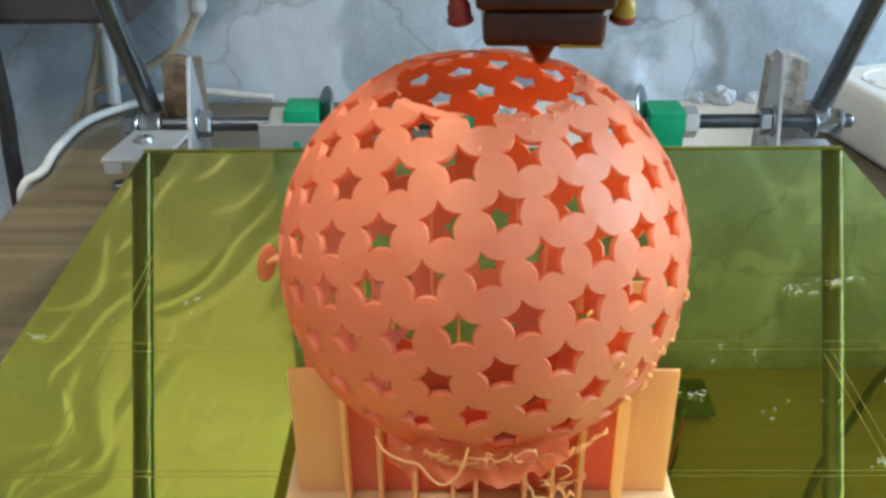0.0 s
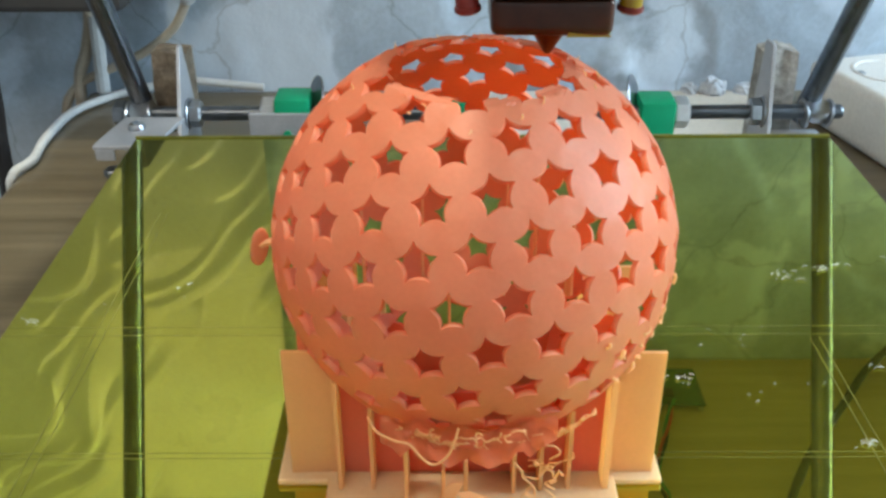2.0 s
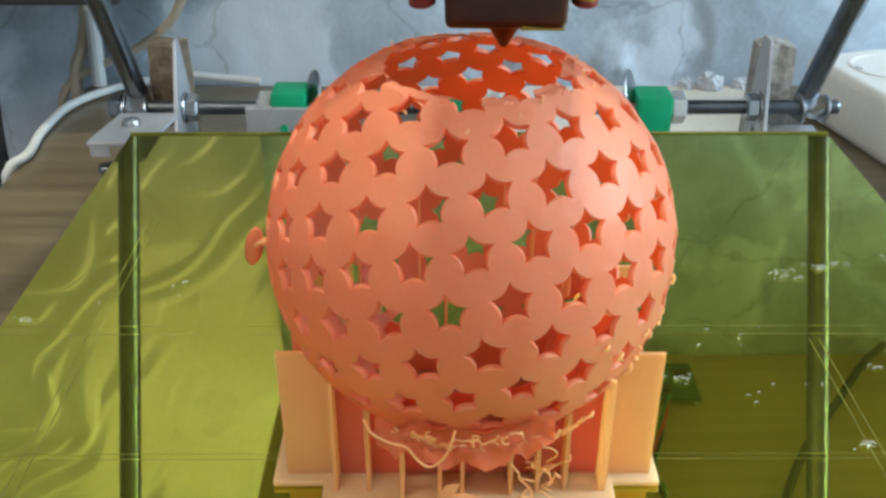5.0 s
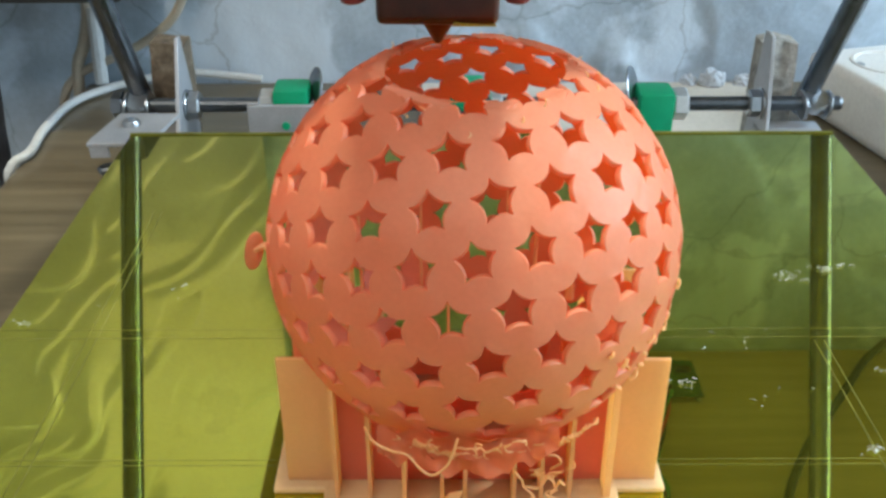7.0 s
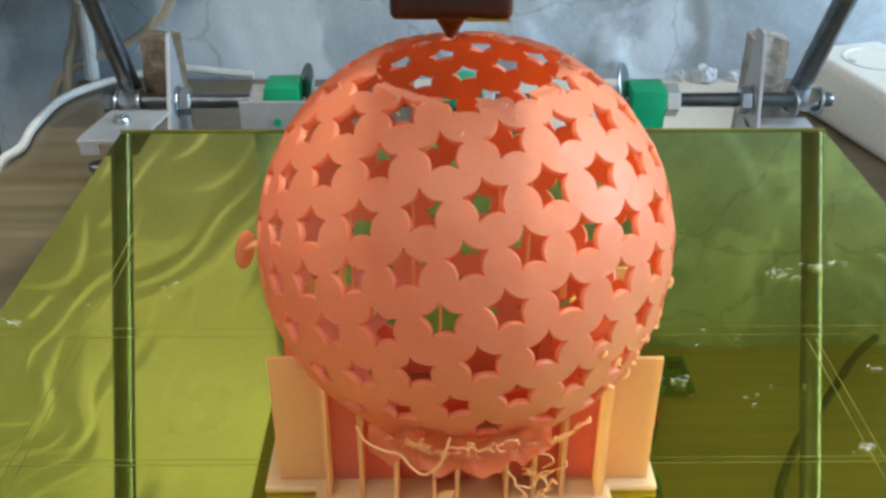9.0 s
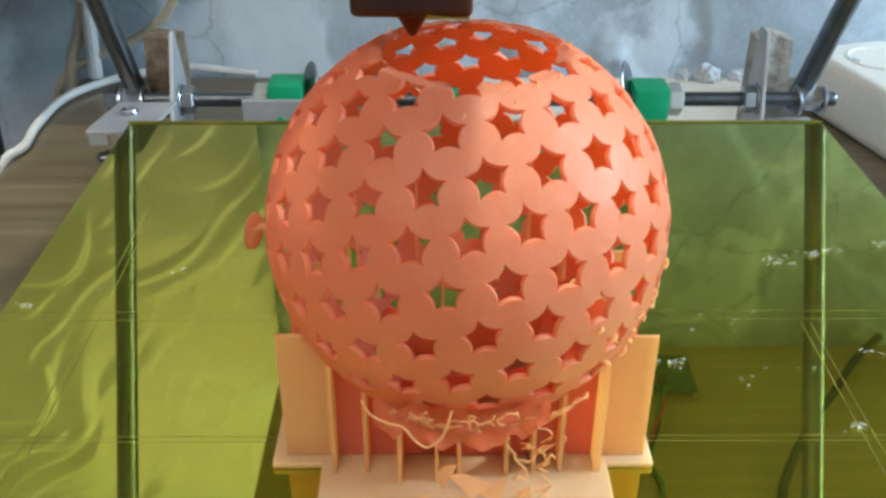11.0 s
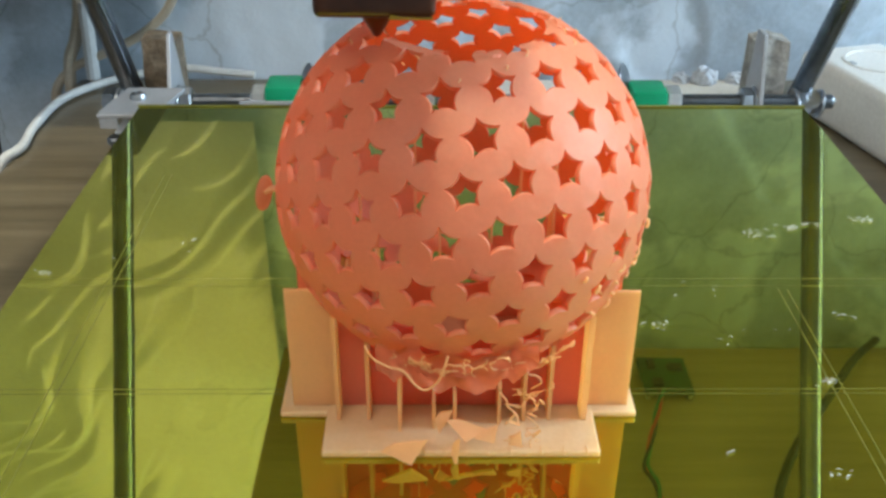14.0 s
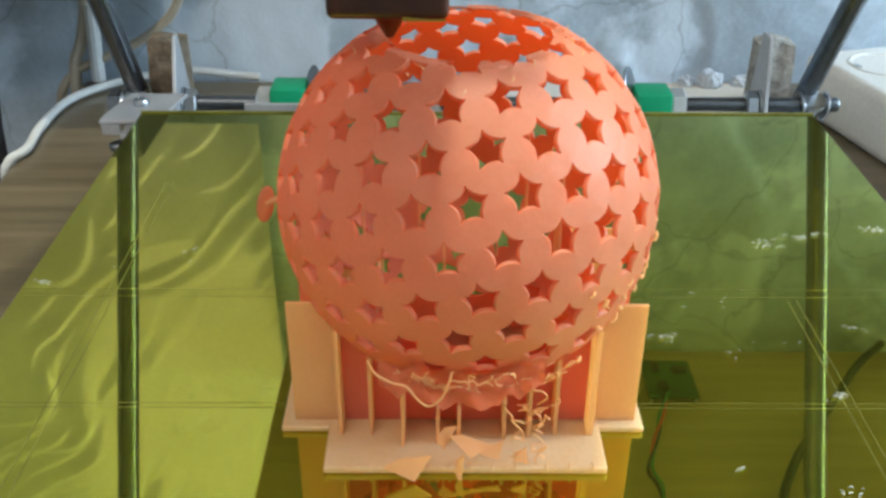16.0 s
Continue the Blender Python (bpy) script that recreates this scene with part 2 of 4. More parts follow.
def washer(centre, axis, r, t, bm=None, seg=24):
    m, _ = between(centre, Vector(centre) + Vector(axis))
    return lathe([(r * 0.96, -t / 2), (r, -t / 4), (r, t / 4), (r * 0.96, t / 2)], seg, bm, m)


def prism(outline, thick, m=None, bevel=0.0):
    """An outline in the xy plane, made thick along z."""
    bm = bmesh.new()
    m = m or Matrix()
    lo = [bm.verts.new(Vector((x, y, 0))) for x, y in outline]
    hi = [bm.verts.new(Vector((x, y, thick))) for x, y in outline]
    bm.faces.new(lo[::-1])
    bm.faces.new(hi)
    for k in range(len(lo)):
        j = (k + 1) % len(lo)
        bm.faces.new((lo[k], lo[j], hi[j], hi[k]))
    if bevel:
        bmesh.ops.bevel(bm, geom=list(bm.edges), offset=bevel, segments=1, affect="EDGES")
    bmesh.ops.transform(bm, matrix=m, verts=bm.verts)
    return bm


# ---- the room ----


def wall_with_opening(name, axis, at, u0, u1, v0, v1, hole, thick, label):
    """A wall across x or y with one window opening (hu0, hu1, hv0, hv1)."""
    a, b, c, d = hole
    bm = bmesh.new()
    lo, hi = (at, at + thick) if thick > 0 else (at + thick, at)
    for p, q, r, s in ((u0, a, v0, v1), (b, u1, v0, v1), (a, b, v0, c), (a, b, d, v1)):
        if axis == "x":
            box(lo, hi, p, q, r, s, bm=bm)
        else:
            box(p, q, lo, hi, r, s, bm=bm)
    return tagged(part(name, bm, ROOM), label, "wall", kind="structure")


def build_room():
    # plastered wall behind the printer, with real unevenness and flaked patches
    bm = bmesh.new()
    xs = np.concatenate([np.linspace(LEFT_X, -0.42, 14), np.linspace(-0.40, 0.50, 226), np.linspace(0.53, RIGHT_X, 14)])
    zs = np.concatenate([np.linspace(FLOOR_Z, -0.10, 10), np.linspace(-0.096, 0.60, 175), np.linspace(0.63, CEIL_Z, 12)])
    rows = []
    for z in zs:
        row = []
        for x in xs:
            p = Vector((x, 0.0, z))
            d = 0.004 * noise.noise(p * 6) + 0.0018 * noise.noise(p * 22) + 0.0007 * noise.noise(p * 70)
            flake = noise.noise(p * 7 + Vector((3.1, 0, 1.7))) + 0.35 * noise.noise(p * 25)
            d += 0.0028 * max(0.0, min(1.0, (flake - 0.10) * 14))
            row.append(bm.verts.new((x, WALL_Y + d, z)))
        rows.append(row)
    for a, b in zip(rows, rows[1:]):
        for k in range(len(xs) - 1):
            bm.faces.new((a[k], a[k + 1], b[k + 1], b[k]))
    back = [bm.verts.new((x, WALL_Y + 0.15, z)) for x, z in ((xs[0], zs[0]), (xs[-1], zs[0]), (xs[-1], zs[-1]), (xs[0], zs[-1]))]
    bm.faces.new(back[::-1])
    ob = part("wall_north", bm, PLASTER, smooth=60)
    tagged(ob, "old grey-blue plaster wall, cracked and flaking in patches", "wall", kind="structure")
    wall_with_opening("wall_east", "x", RIGHT_X, FRONT_Y, WALL_Y, FLOOR_Z, CEIL_Z, (-0.12, 0.64, 0.20, 1.30), 0.15, "plain painted wall with a window opening")
    # this opening is out of view, added only for the warm front fill
    wall_with_opening("wall_south", "y", FRONT_Y, LEFT_X, RIGHT_X, FLOOR_Z, CEIL_Z, (-0.90, 0.20, 0.90, 1.62), -0.15, "plain painted wall with a window opening")
    tagged(part("wall_west", box(LEFT_X - 0.15, LEFT_X, FRONT_Y, WALL_Y, FLOOR_Z, CEIL_Z), ROOM), "plain painted wall", "wall", kind="structure")
    tagged(part("ceiling", box(LEFT_X, RIGHT_X, FRONT_Y, WALL_Y, CEIL_Z, CEIL_Z + 0.1), ROOM), "plain painted ceiling", "ceiling", kind="structure")
    tagged(part("floor", box(LEFT_X, RIGHT_X, FRONT_Y, WALL_Y, FLOOR_Z - 0.05, FLOOR_Z), FLOOR), "brown wooden floor", "floor", kind="structure")


def build_ceiling_lamp():
    # fixture added out of view, to go with the overhead light
    c = empty("ceiling_lamp", (0.05, 0.30, CEIL_Z), "plain flat lamp fixture added out of view over the table", "lamp")
    a = part("housing", box(-0.12, 0.22, 0.21, 0.39, 1.606, CEIL_Z - 0.001, 0.006, 2), WHITE, c, smooth=40)
    settle(c, a)


def build_table():
    t = empty("table", (0.35, 0.3, FLOOR_Z), "brown wood-grain table under the printer, against the wall", "table")
    inv = t.matrix_world.inverted()
    top = part("tabletop", box(-0.257, 0.95, -0.25, 0.662, TABLE_Z - 0.026, TABLE_Z, 0.004), TABLE, t)
    legs = [part("leg", box(x - 0.025, x + 0.025, y - 0.025, y + 0.025, FLOOR_Z, TABLE_Z - 0.026, 0.003), TABLE, t) for x, y in ((-0.2, -0.19), (0.88, -0.19), (-0.2, 0.6), (0.88, 0.6))]
    for ob in (top, *legs):
        ob.matrix_parent_inverse = inv


def settle(thing, *obs):
    """Keeps parts built in world places where they are under their thing."""
    inv = thing.matrix_world.inverted()
    for ob in obs:
        ob.matrix_parent_inverse = inv


def build_shelf():
    s = empty("wall_shelf", (0.3, WALL_Y, 0.323), "wooden wall shelf over the printer, seen in its mirror bed", "shelf")
    a = part("board", box(-0.131, 0.66, 0.36, WALL_Y - 0.002, 0.323, 0.345, 0.002), SHELF, s)
    settle(s, a)
    p = empty("circuit_board", (0.19, 0.62, 0.323), "small green circuit board under the shelf with red and green wires", "circuit board")
    obs = [part("board", box(0.168, 0.208, 0.598, 0.645, 0.316, 0.318, 0.0005), PCB, p)]
    for x, y, w, d in ((0.18, 0.61, 0.008, 0.008), (0.197, 0.63, 0.012, 0.006), (0.178, 0.634, 0.006, 0.01)):
        part("chip", box(x - w / 2, x + w / 2, y - d / 2, y + d / 2, 0.312, 0.316, 0.0006), BLACK, obs[0])
    for x, y in ((0.171, 0.601), (0.205, 0.601), (0.171, 0.642), (0.205, 0.642)):
        obs.append(part("standoff", lathe([(0.0022, 0.3175), (0.0022, 0.323)], 10, None, Matrix.Translation((x, y, 0))), ALU, p))
    for k, (m, off) in enumerate(((RED_WIRE, 0.0), (GREEN_WIRE, 0.0015), (DARK_CABLE, -0.0015))):
        tw = [(0.181 - 0.010 * i + 0.0018 * math.sin(i * 2.2 + k * 2.1), 0.60 - 0.030 * i, 0.314 - 0.004 * math.sin(i * 0.7) + 0.0018 * math.cos(i * 2.2 + k * 2.1)) for i in range(4)]
        tw += [(0.157 + 0.0018 * math.sin(i * 2.2 + k * 2.1), 0.50 - 0.028 * i, 0.318 + 0.0012 * math.cos(i * 2.2 + k * 2.1)) for i in range(4)]
        obs.append(part("wire", tube(tw, 0.0014, 6, 5), m, p))
    settle(p, *obs)
    c = part("overhead_cable", tube([(0.378, 0.664, 0.312), (0.345, 0.630, 0.309), (0.3107, 0.5858, 0.308), (0.2743, 0.5405, 0.308), (0.2505, 0.5051, 0.310), (0.2369, 0.4768, 0.312), (0.230, 0.44, 0.319)], 0.0035, 10, 8), DARK_CABLE)
    tagged(c, "dark cable hanging in a loop under the shelf", "cable")


def build_sheet():
    """A crumpled sheet on the wall: folds as ridges that wander."""
    bm = bmesh.new()
    nx, nz = 420, 380
    rows = []
    for j in range(nz + 1):
        row = []
        for i in range(nx + 1):
            x, z = -0.62 + 0.4865 * i / nx, 0.105 + 0.60 * j / nz
            p = Vector((x, 0.3, z))
            w = Vector((noise.noise(p * 5), 0, noise.noise(p * 5 + Vector((5, 2, 1))))) * 0.035
            q = p + w
            u, v = (q.x - q.z) * 0.707, (q.x + q.z) * 0.707
            d = 0.0016 * noise.noise(p * 4)
            for freq, wide, high, patch in ((24, 0.13, 0.0016, 9.0), (43, 0.17, 0.0009, 14.0)):
                phase = (v * freq + 1.6 * noise.noise(Vector((u * 9, freq, v * 4)))) % 1.0
                keep = max(0.0, min(1.0, -0.05 + 3.2 * noise.noise(Vector((u * patch * 0.7, freq * 0.37, v * patch * 1.6)))))
                slope = phase / (1 - wide) if phase < 1 - wide else (1 - phase) / wide
                d += keep * high * slope * slope * (3 - 2 * slope)
            row.append(bm.verts.new((x, WALL_Y - 0.016 - d, z)))
        rows.append(row)
    for a, b in zip(rows, rows[1:]):
        for k in range(nx):
            bm.faces.new((a[k], a[k + 1], b[k + 1], b[k]))
    bmesh.ops.solidify(bm, geom=list(bm.faces), thickness=0.0008)
    ob = part("plastic_sheet", bm, SHEET, smooth=70)
    tagged(ob, "crumpled pale plastic sheet on the wall beside the shelf", "plastic sheet")


def build_wall_things():
    c = part("white_cable", tube([(-0.2625, 0.519, -0.20), (-0.2622, 0.519, -0.095), (-0.2590, 0.521, -0.0745), (-0.2530, 0.5300, -0.0713), (-0.2520, 0.5400, -0.071), (-0.2553, 0.5668, -0.071), (-0.2531, 0.6094, -0.071), (-0.237, 0.638, -0.071), (-0.209, 0.652, -0.068), (-0.181, 0.657, -0.066), (-0.152, 0.658, -0.069), (-0.13, 0.657, -0.071)], 0.0029, 10, 8), CABLE, smooth=60)
    tagged(c, "thick white cable lying along the table's back edge", "cable")
    c = empty("wall_cable", (-0.2, 0.655, -0.07), "aged beige cable with a plug hanging down the wall", "cable")
    a = part("sheath", tube([(-0.1738, 0.655, 0.05), (-0.1745, 0.655, 0.0012), (-0.1781, 0.655, -0.0106), (-0.1882, 0.655, -0.0265), (-0.2063, 0.655, -0.0407), (-0.2261, 0.655, -0.051), (-0.2479, 0.655, -0.0602), (-0.262, 0.656, -0.0678), (-0.275, 0.657, -0.085), (-0.28, 0.658, -0.12)], 0.0032, 10, 8), BEIGE, c)
    b = part("plug", lathe([(0.004, 0.0), (0.0062, 0.004), (0.0062, 0.012), (0.0075, 0.013), (0.0075, 0.026), (0.0062, 0.027), (0.0062, 0.045)], 14, None, pose(-0.1762, 0.655, -0.009, 4, 8, 0)), CABLE, c, "white ribbed plug")
    settle(c, a, b)
    c = part("upright_cable", tube([(-0.2445, 0.656, 0.06), (-0.2452, 0.656, 0.0016), (-0.2462, 0.656, -0.0221), (-0.253, 0.656, -0.045), (-0.2612, 0.656, -0.0657), (-0.266, 0.657, -0.12)], 0.0042, 10, 8), BEIGE)
    tagged(c, "beige cable running down the plaster wall", "cable")
    c = part("pale_strap", tube([(-0.2412, 0.655, -0.018), (-0.2417, 0.654, -0.0262), (-0.2433, 0.653, -0.0572), (-0.2438, 0.652, -0.072)], 0.0048, 10, 6), CABLE)
    tagged(c, "short pale blue-white cable end standing on the table", "cable")
    # box added for the dark shade at upper left; it shades the wall below
    d = part("added_dark_box", box(-0.50, -0.190, 0.56, WALL_Y - 0.004, 0.012, 0.09, 0.004), DARK_BOX)
    tagged(d, "dark grey box added for the shade on the upper left wall", "case")
    l = part("black_tube", tube([(-0.2715, 0.545, 0.10), (-0.273, 0.55, -0.0209), (-0.2765, 0.55, -0.0654), (-0.2791, 0.55, -0.1052), (-0.30, 0.55, -0.4), (-0.32, 0.55, FLOOR_Z)], 0.0052, 10, 8), BLACK)
    tagged(l, "black tube standing beside the table edge", "tube")
    # thin sheet that makes the table paler behind the printer
    p = part("pale_sheet", box(-0.015, 0.222, 0.470, 0.655, TABLE_Z + 0.0002, TABLE_Z + 0.0014, 0.0003, 1), PALE_SHEET)
    tagged(p, "thin cream sheet lying on the table behind the printer", "paper")
    # plaster crumbs at the foot of the wall
    for x, y, w, h in ((0.192, 0.650, 0.016, 0.010), (0.176, 0.654, 0.010, 0.005), (0.215, 0.653, 0.012, 0.006), (0.11, 0.655, 0.008, 0.004)):
        bm = bmesh.new()
        bmesh.ops.create_icosphere(bm, subdivisions=3, radius=1.0)
        for v in bm.verts:
            k = 1 + 0.35 * noise.noise(v.co * 2.3 + Vector((x * 90, 0, 0))) + 0.15 * noise.noise(v.co * 6)
            v.co = Vector((x + v.co.x * w * 0.6 * k, y + v.co.y * 0.007 * k, TABLE_Z + 0.0014 + max(0.0, (v.co.z + 0.15)) * h * k))
        tagged(part("plaster_crumb", bm, PLASTER_BIT), "crumbled lump of fallen plaster at the wall", "plaster lump", "fallen plaster")


def build_power_strip():
    s = empty("power_strip", (0.30, 0.60, TABLE_Z), "white plastic power strip lying on the table", "power strip")
    turn = pose(0.2495, 0.5835, TABLE_Z, 0, 0, 15)
    bm = box(0, 0.062, -0.16, 0.030, 0, 0.040, 0.007, 4)
    bmesh.ops.transform(bm, matrix=turn, verts=bm.verts)
    a = part("body", bm, WHITE, s, smooth=40)
    obs = [a]
    for y in (-0.004, -0.05, -0.095, -0.14):
        bm = lathe([(0.0215, 0.0385), (0.0215, 0.0406), (0.0195, 0.0409), (0.0185, 0.0402), (0.0180, 0.0330), (0.0, 0.0330)], 28, None, turn @ pose(0.034, y, 0))
        k = part("socket", bm, WHITE, s, smooth=40)
        obs.append(k)
        for dx in (-0.0185, 0.0185):
            bm = box(dx - 0.0015, dx + 0.0015, -0.0025, 0.0025, 0.033, 0.0412, 0.0004)
            bmesh.ops.transform(bm, matrix=turn @ pose(0.034, y, 0), verts=bm.verts)
            part("earth_clip", bm, STEEL, k, "small steel earth clip")
    settle(s, *obs)


# ---- the printer's frame ----
ROD_Y, ROD_Z = 0.490, -0.0225


def build_frame():
    f = empty("printer_frame", (0.0185, ROD_Y, TABLE_Z), "home-built printer frame of threaded steel rods, nuts and plates", "printer frame")
    obs = []

    def add(name, bm, m, label="", smooth=None, parent=f):
        ob = part(name, bm, m, parent, label, smooth)
        if parent is f:
            obs.append(ob)
        return ob
    add("cross_rod", threaded((-0.1795, ROD_Y, ROD_Z), (0.2165, ROD_Y, ROD_Z), 0.004, 0.00125), DARK_STEEL, "threaded steel rod", 50)
    lean = Vector((0, -math.sin(radians(29.8)), math.cos(radians(29.8))))
    for x in (-0.1655, 0.2005):
        foot = Vector((x, 0.4861, 0.0)) - lean * 0.036
        add("leaning_rod", threaded(foot, foot + lean * 0.536, 0.0056, 0.0015, 28, 0.965), ROD_STEEL, "leaning threaded steel rod", 50)
    for sgn, x in ((-1, -0.1395), (1, 0.1735)):
        # pointed sheet-metal cheek on the inner side, rough board block behind it
        cheek = [(-0.026, -0.052), (0.001, 0.037), (0.006, 0.0375), (0.013, 0.0365), (0.024, -0.052)] if sgn > 0 else [(-0.046, -0.052), (-0.026, -0.02), (0.001, 0.037), (0.006, 0.037), (0.020, -0.010), (0.024, -0.052)]
        to = Matrix(((0, 0, 1, x if sgn > 0 else x - 0.002), (1, 0, 0, ROD_Y + 0.0), (0, 1, 0, ROD_Z), (0, 0, 0, 1)))
        add("cheek_plate", prism(cheek, 0.002, to, 0.0003), ALU, "bright sheet-metal plate")
        x0 = x + 0.0022 if sgn > 0 else x - 0.0022
        x1 = x0 + sgn * 0.019
        bm = bmesh.new()
        n = 10
        grid = {}
        for i in range(n + 1):
            for j in range(n + 1):
                u, v = i / n, j / n
                grid[i, j] = (min(x0, x1) + u * abs(x1 - x0), v)
        fr, bk = {}, {}
        for (i, j), (xx, v) in grid.items():
            z = TABLE_Z + 0.0005 + v * (ROD_Z + 0.0275 - TABLE_Z)
            p = Vector((xx * 80, v * 9, sgn))
            shape = 0.004 * noise.noise(p * 0.9) + 0.0016 * noise.noise(p * 2.7)
            zz = z + (0.003 * noise.noise(p * 1.3) if j == n else 0)
            fr[i, j] = bm.verts.new((xx, ROD_Y + 0.008 + 0.010 * v + shape, zz))
            bk[i, j] = bm.verts.new((xx, ROD_Y + 0.034, zz))
        for i in range(n):
            for j in range(n):
                bm.faces.new((fr[i, j], fr[i + 1, j], fr[i + 1, j + 1], fr[i, j + 1]))
                bm.faces.new((bk[i, j], bk[i, j + 1], bk[i + 1, j + 1], bk[i + 1, j]))
        for i in range(n):
            bm.faces.new((fr[i, 0], bk[i, 0], bk[i + 1, 0], fr[i + 1, 0]))
            bm.faces.new((fr[i, n], fr[i + 1, n], bk[i + 1, n], bk[i, n]))
            bm.faces.new((fr[0, i], fr[0, i + 1], bk[0, i + 1], bk[0, i]))
            bm.faces.new((fr[n, i], bk[n, i], bk[n, i + 1], fr[n, i + 1]))
        add("foot_block", bm, ROUGH_BROWN if sgn < 0 else ROUGH_GREY, "rough broken board block", 40)
        # base plate under the joint
        add("base_plate", box(min(x, x + sgn * 0.034), max(x, x + sgn * 0.034), ROD_Y - 0.012, ROD_Y + 0.007, ROD_Z - 0.0165, ROD_Z - 0.0135, 0.0005), ALU)
        add("plate_nut", hexnut((x - sgn * 0.0045, ROD_Y, ROD_Z), (1, 0, 0), 0.013, 0.0068), STEEL, "", 30)
        add("plate_washer", washer((x - sgn * 0.0008, ROD_Y, ROD_Z), (1, 0, 0), 0.0085, 0.0014), STEEL, "", 30)
        # clamp at the leaning rod's foot: nut, cup washers
        xr = -0.1655 if sgn < 0 else 0.2026
        add("joint_washer", washer((xr - sgn * 0.0065, ROD_Y, ROD_Z - 0.001), (1, 0, 0.1), 0.0082, 0.0016), STEEL, "", 30)
        add("joint_washer", washer((xr + sgn * 0.0065, ROD_Y, ROD_Z - 0.001), (1, 0, -0.1), 0.0078, 0.0016), STEEL, "", 30)
        if sgn < 0:
            add("joint_nut", hexnut((xr + sgn * 0.0105, ROD_Y, ROD_Z), (1, 0, 0), 0.013, 0.0065), STEEL if sgn > 0 else DARK_STEEL, "", 30)
        add("joint_collar", lathe([(0.0062, -0.0035), (0.0072, -0.002), (0.0072, 0.002), (0.0062, 0.0035)], 24, None, pose(xr, ROD_Y - 0.001, ROD_Z + 0.001, 29.8, 0, 0)), STEEL, "", 30)
    # green clamps that hold the slide bars, with nuts, tilted fender washers and a rail
    for c, sgn in ((-0.0815, 1), (0.1150, -1)):
        x0, x1 = c - 0.0095, c + 0.0095
        top = part("green_clamp", box(x0, x1, ROD_Y - 0.010, ROD_Y + 0.010, ROD_Z - 0.0155, ROD_Z + (0.0115 if sgn > 0 else 0.0090), 0.0022, 2), GREEN, f, "bright green plastic clamp", 40)
        obs.append(top)
        out = c - sgn * 0.0135
        add("clamp_nut", hexnut((out, ROD_Y, ROD_Z), (1, 0, 0), 0.0155, 0.0085), LIT_NUT, "zinc nut with its bright reflection in the colour", 30)
        inn = c + sgn * 0.0115
        add("fender_washer", washer((inn, ROD_Y + 0.004, ROD_Z + 0.006), (1, 0.35 * sgn, -0.28 * sgn), 0.0135, 0.0014), STEEL, "large thin washer, tilted", 30)
        add("clamp_nut", hexnut((c + sgn * 0.0165, ROD_Y, ROD_Z), (1, 0, 0), 0.013, 0.0065), LIT_NUT, "zinc nut with its bright reflection in the colour", 30)
    rail = add("slide_rail", box(-0.1035, -0.06, ROD_Y - 0.016, ROD_Y - 0.0135, ROD_Z - 0.022, ROD_Z + 0.0058, 0.0006), ALU, "aluminium channel with a green rivet")
    add("rail_shelf", box(-0.1035, -0.06, ROD_Y - 0.0135, ROD_Y + 0.010, ROD_Z - 0.022, ROD_Z - 0.0195, 0.0006), ALU)
    add("rivet", washer((-0.0835, ROD_Y - 0.0166, ROD_Z - 0.0055), (0, 1, 0), 0.0022, 0.0012, None, 14), GREEN, "green rivet head", 30, rail)
    # belt pulley bracket in the middle
    add("pulley_bracket", box(0.004, 0.022, ROD_Y - 0.010, ROD_Y + 0.010, ROD_Z - 0.004, ROD_Z + 0.0135, 0.002, 2), GREEN, "green plastic pulley bracket", 40)
    add("pulley", lathe([(0.004, -0.005), (0.009, -0.005), (0.009, -0.004), (0.007, -0.0035), (0.007, 0.0035), (0.009, 0.004), (0.009, 0.005), (0.004, 0.005)], 22, None, pose(0.013, ROD_Y - 0.018, ROD_Z - 0.004, 0, 90, 0)), BLACK, "black belt pulley", 30)
    for x in (-0.003, 0.029):
        add("bracket_nut", hexnut((x, ROD_Y, ROD_Z), (1, 0, 0), 0.013, 0.0068), LIT_NUT, "zinc nut with its bright reflection in the colour", 30)
    settle(f, *obs)


# ---- what the bed carries ----
BED_X0, BED_X1, BED_Y1 = -0.1415, 0.1765, 0.4035
BALL, BALL_R, RIM_Z = Vector((0.0071, 0.2036, 0.0611)), 0.0492, 0.1047


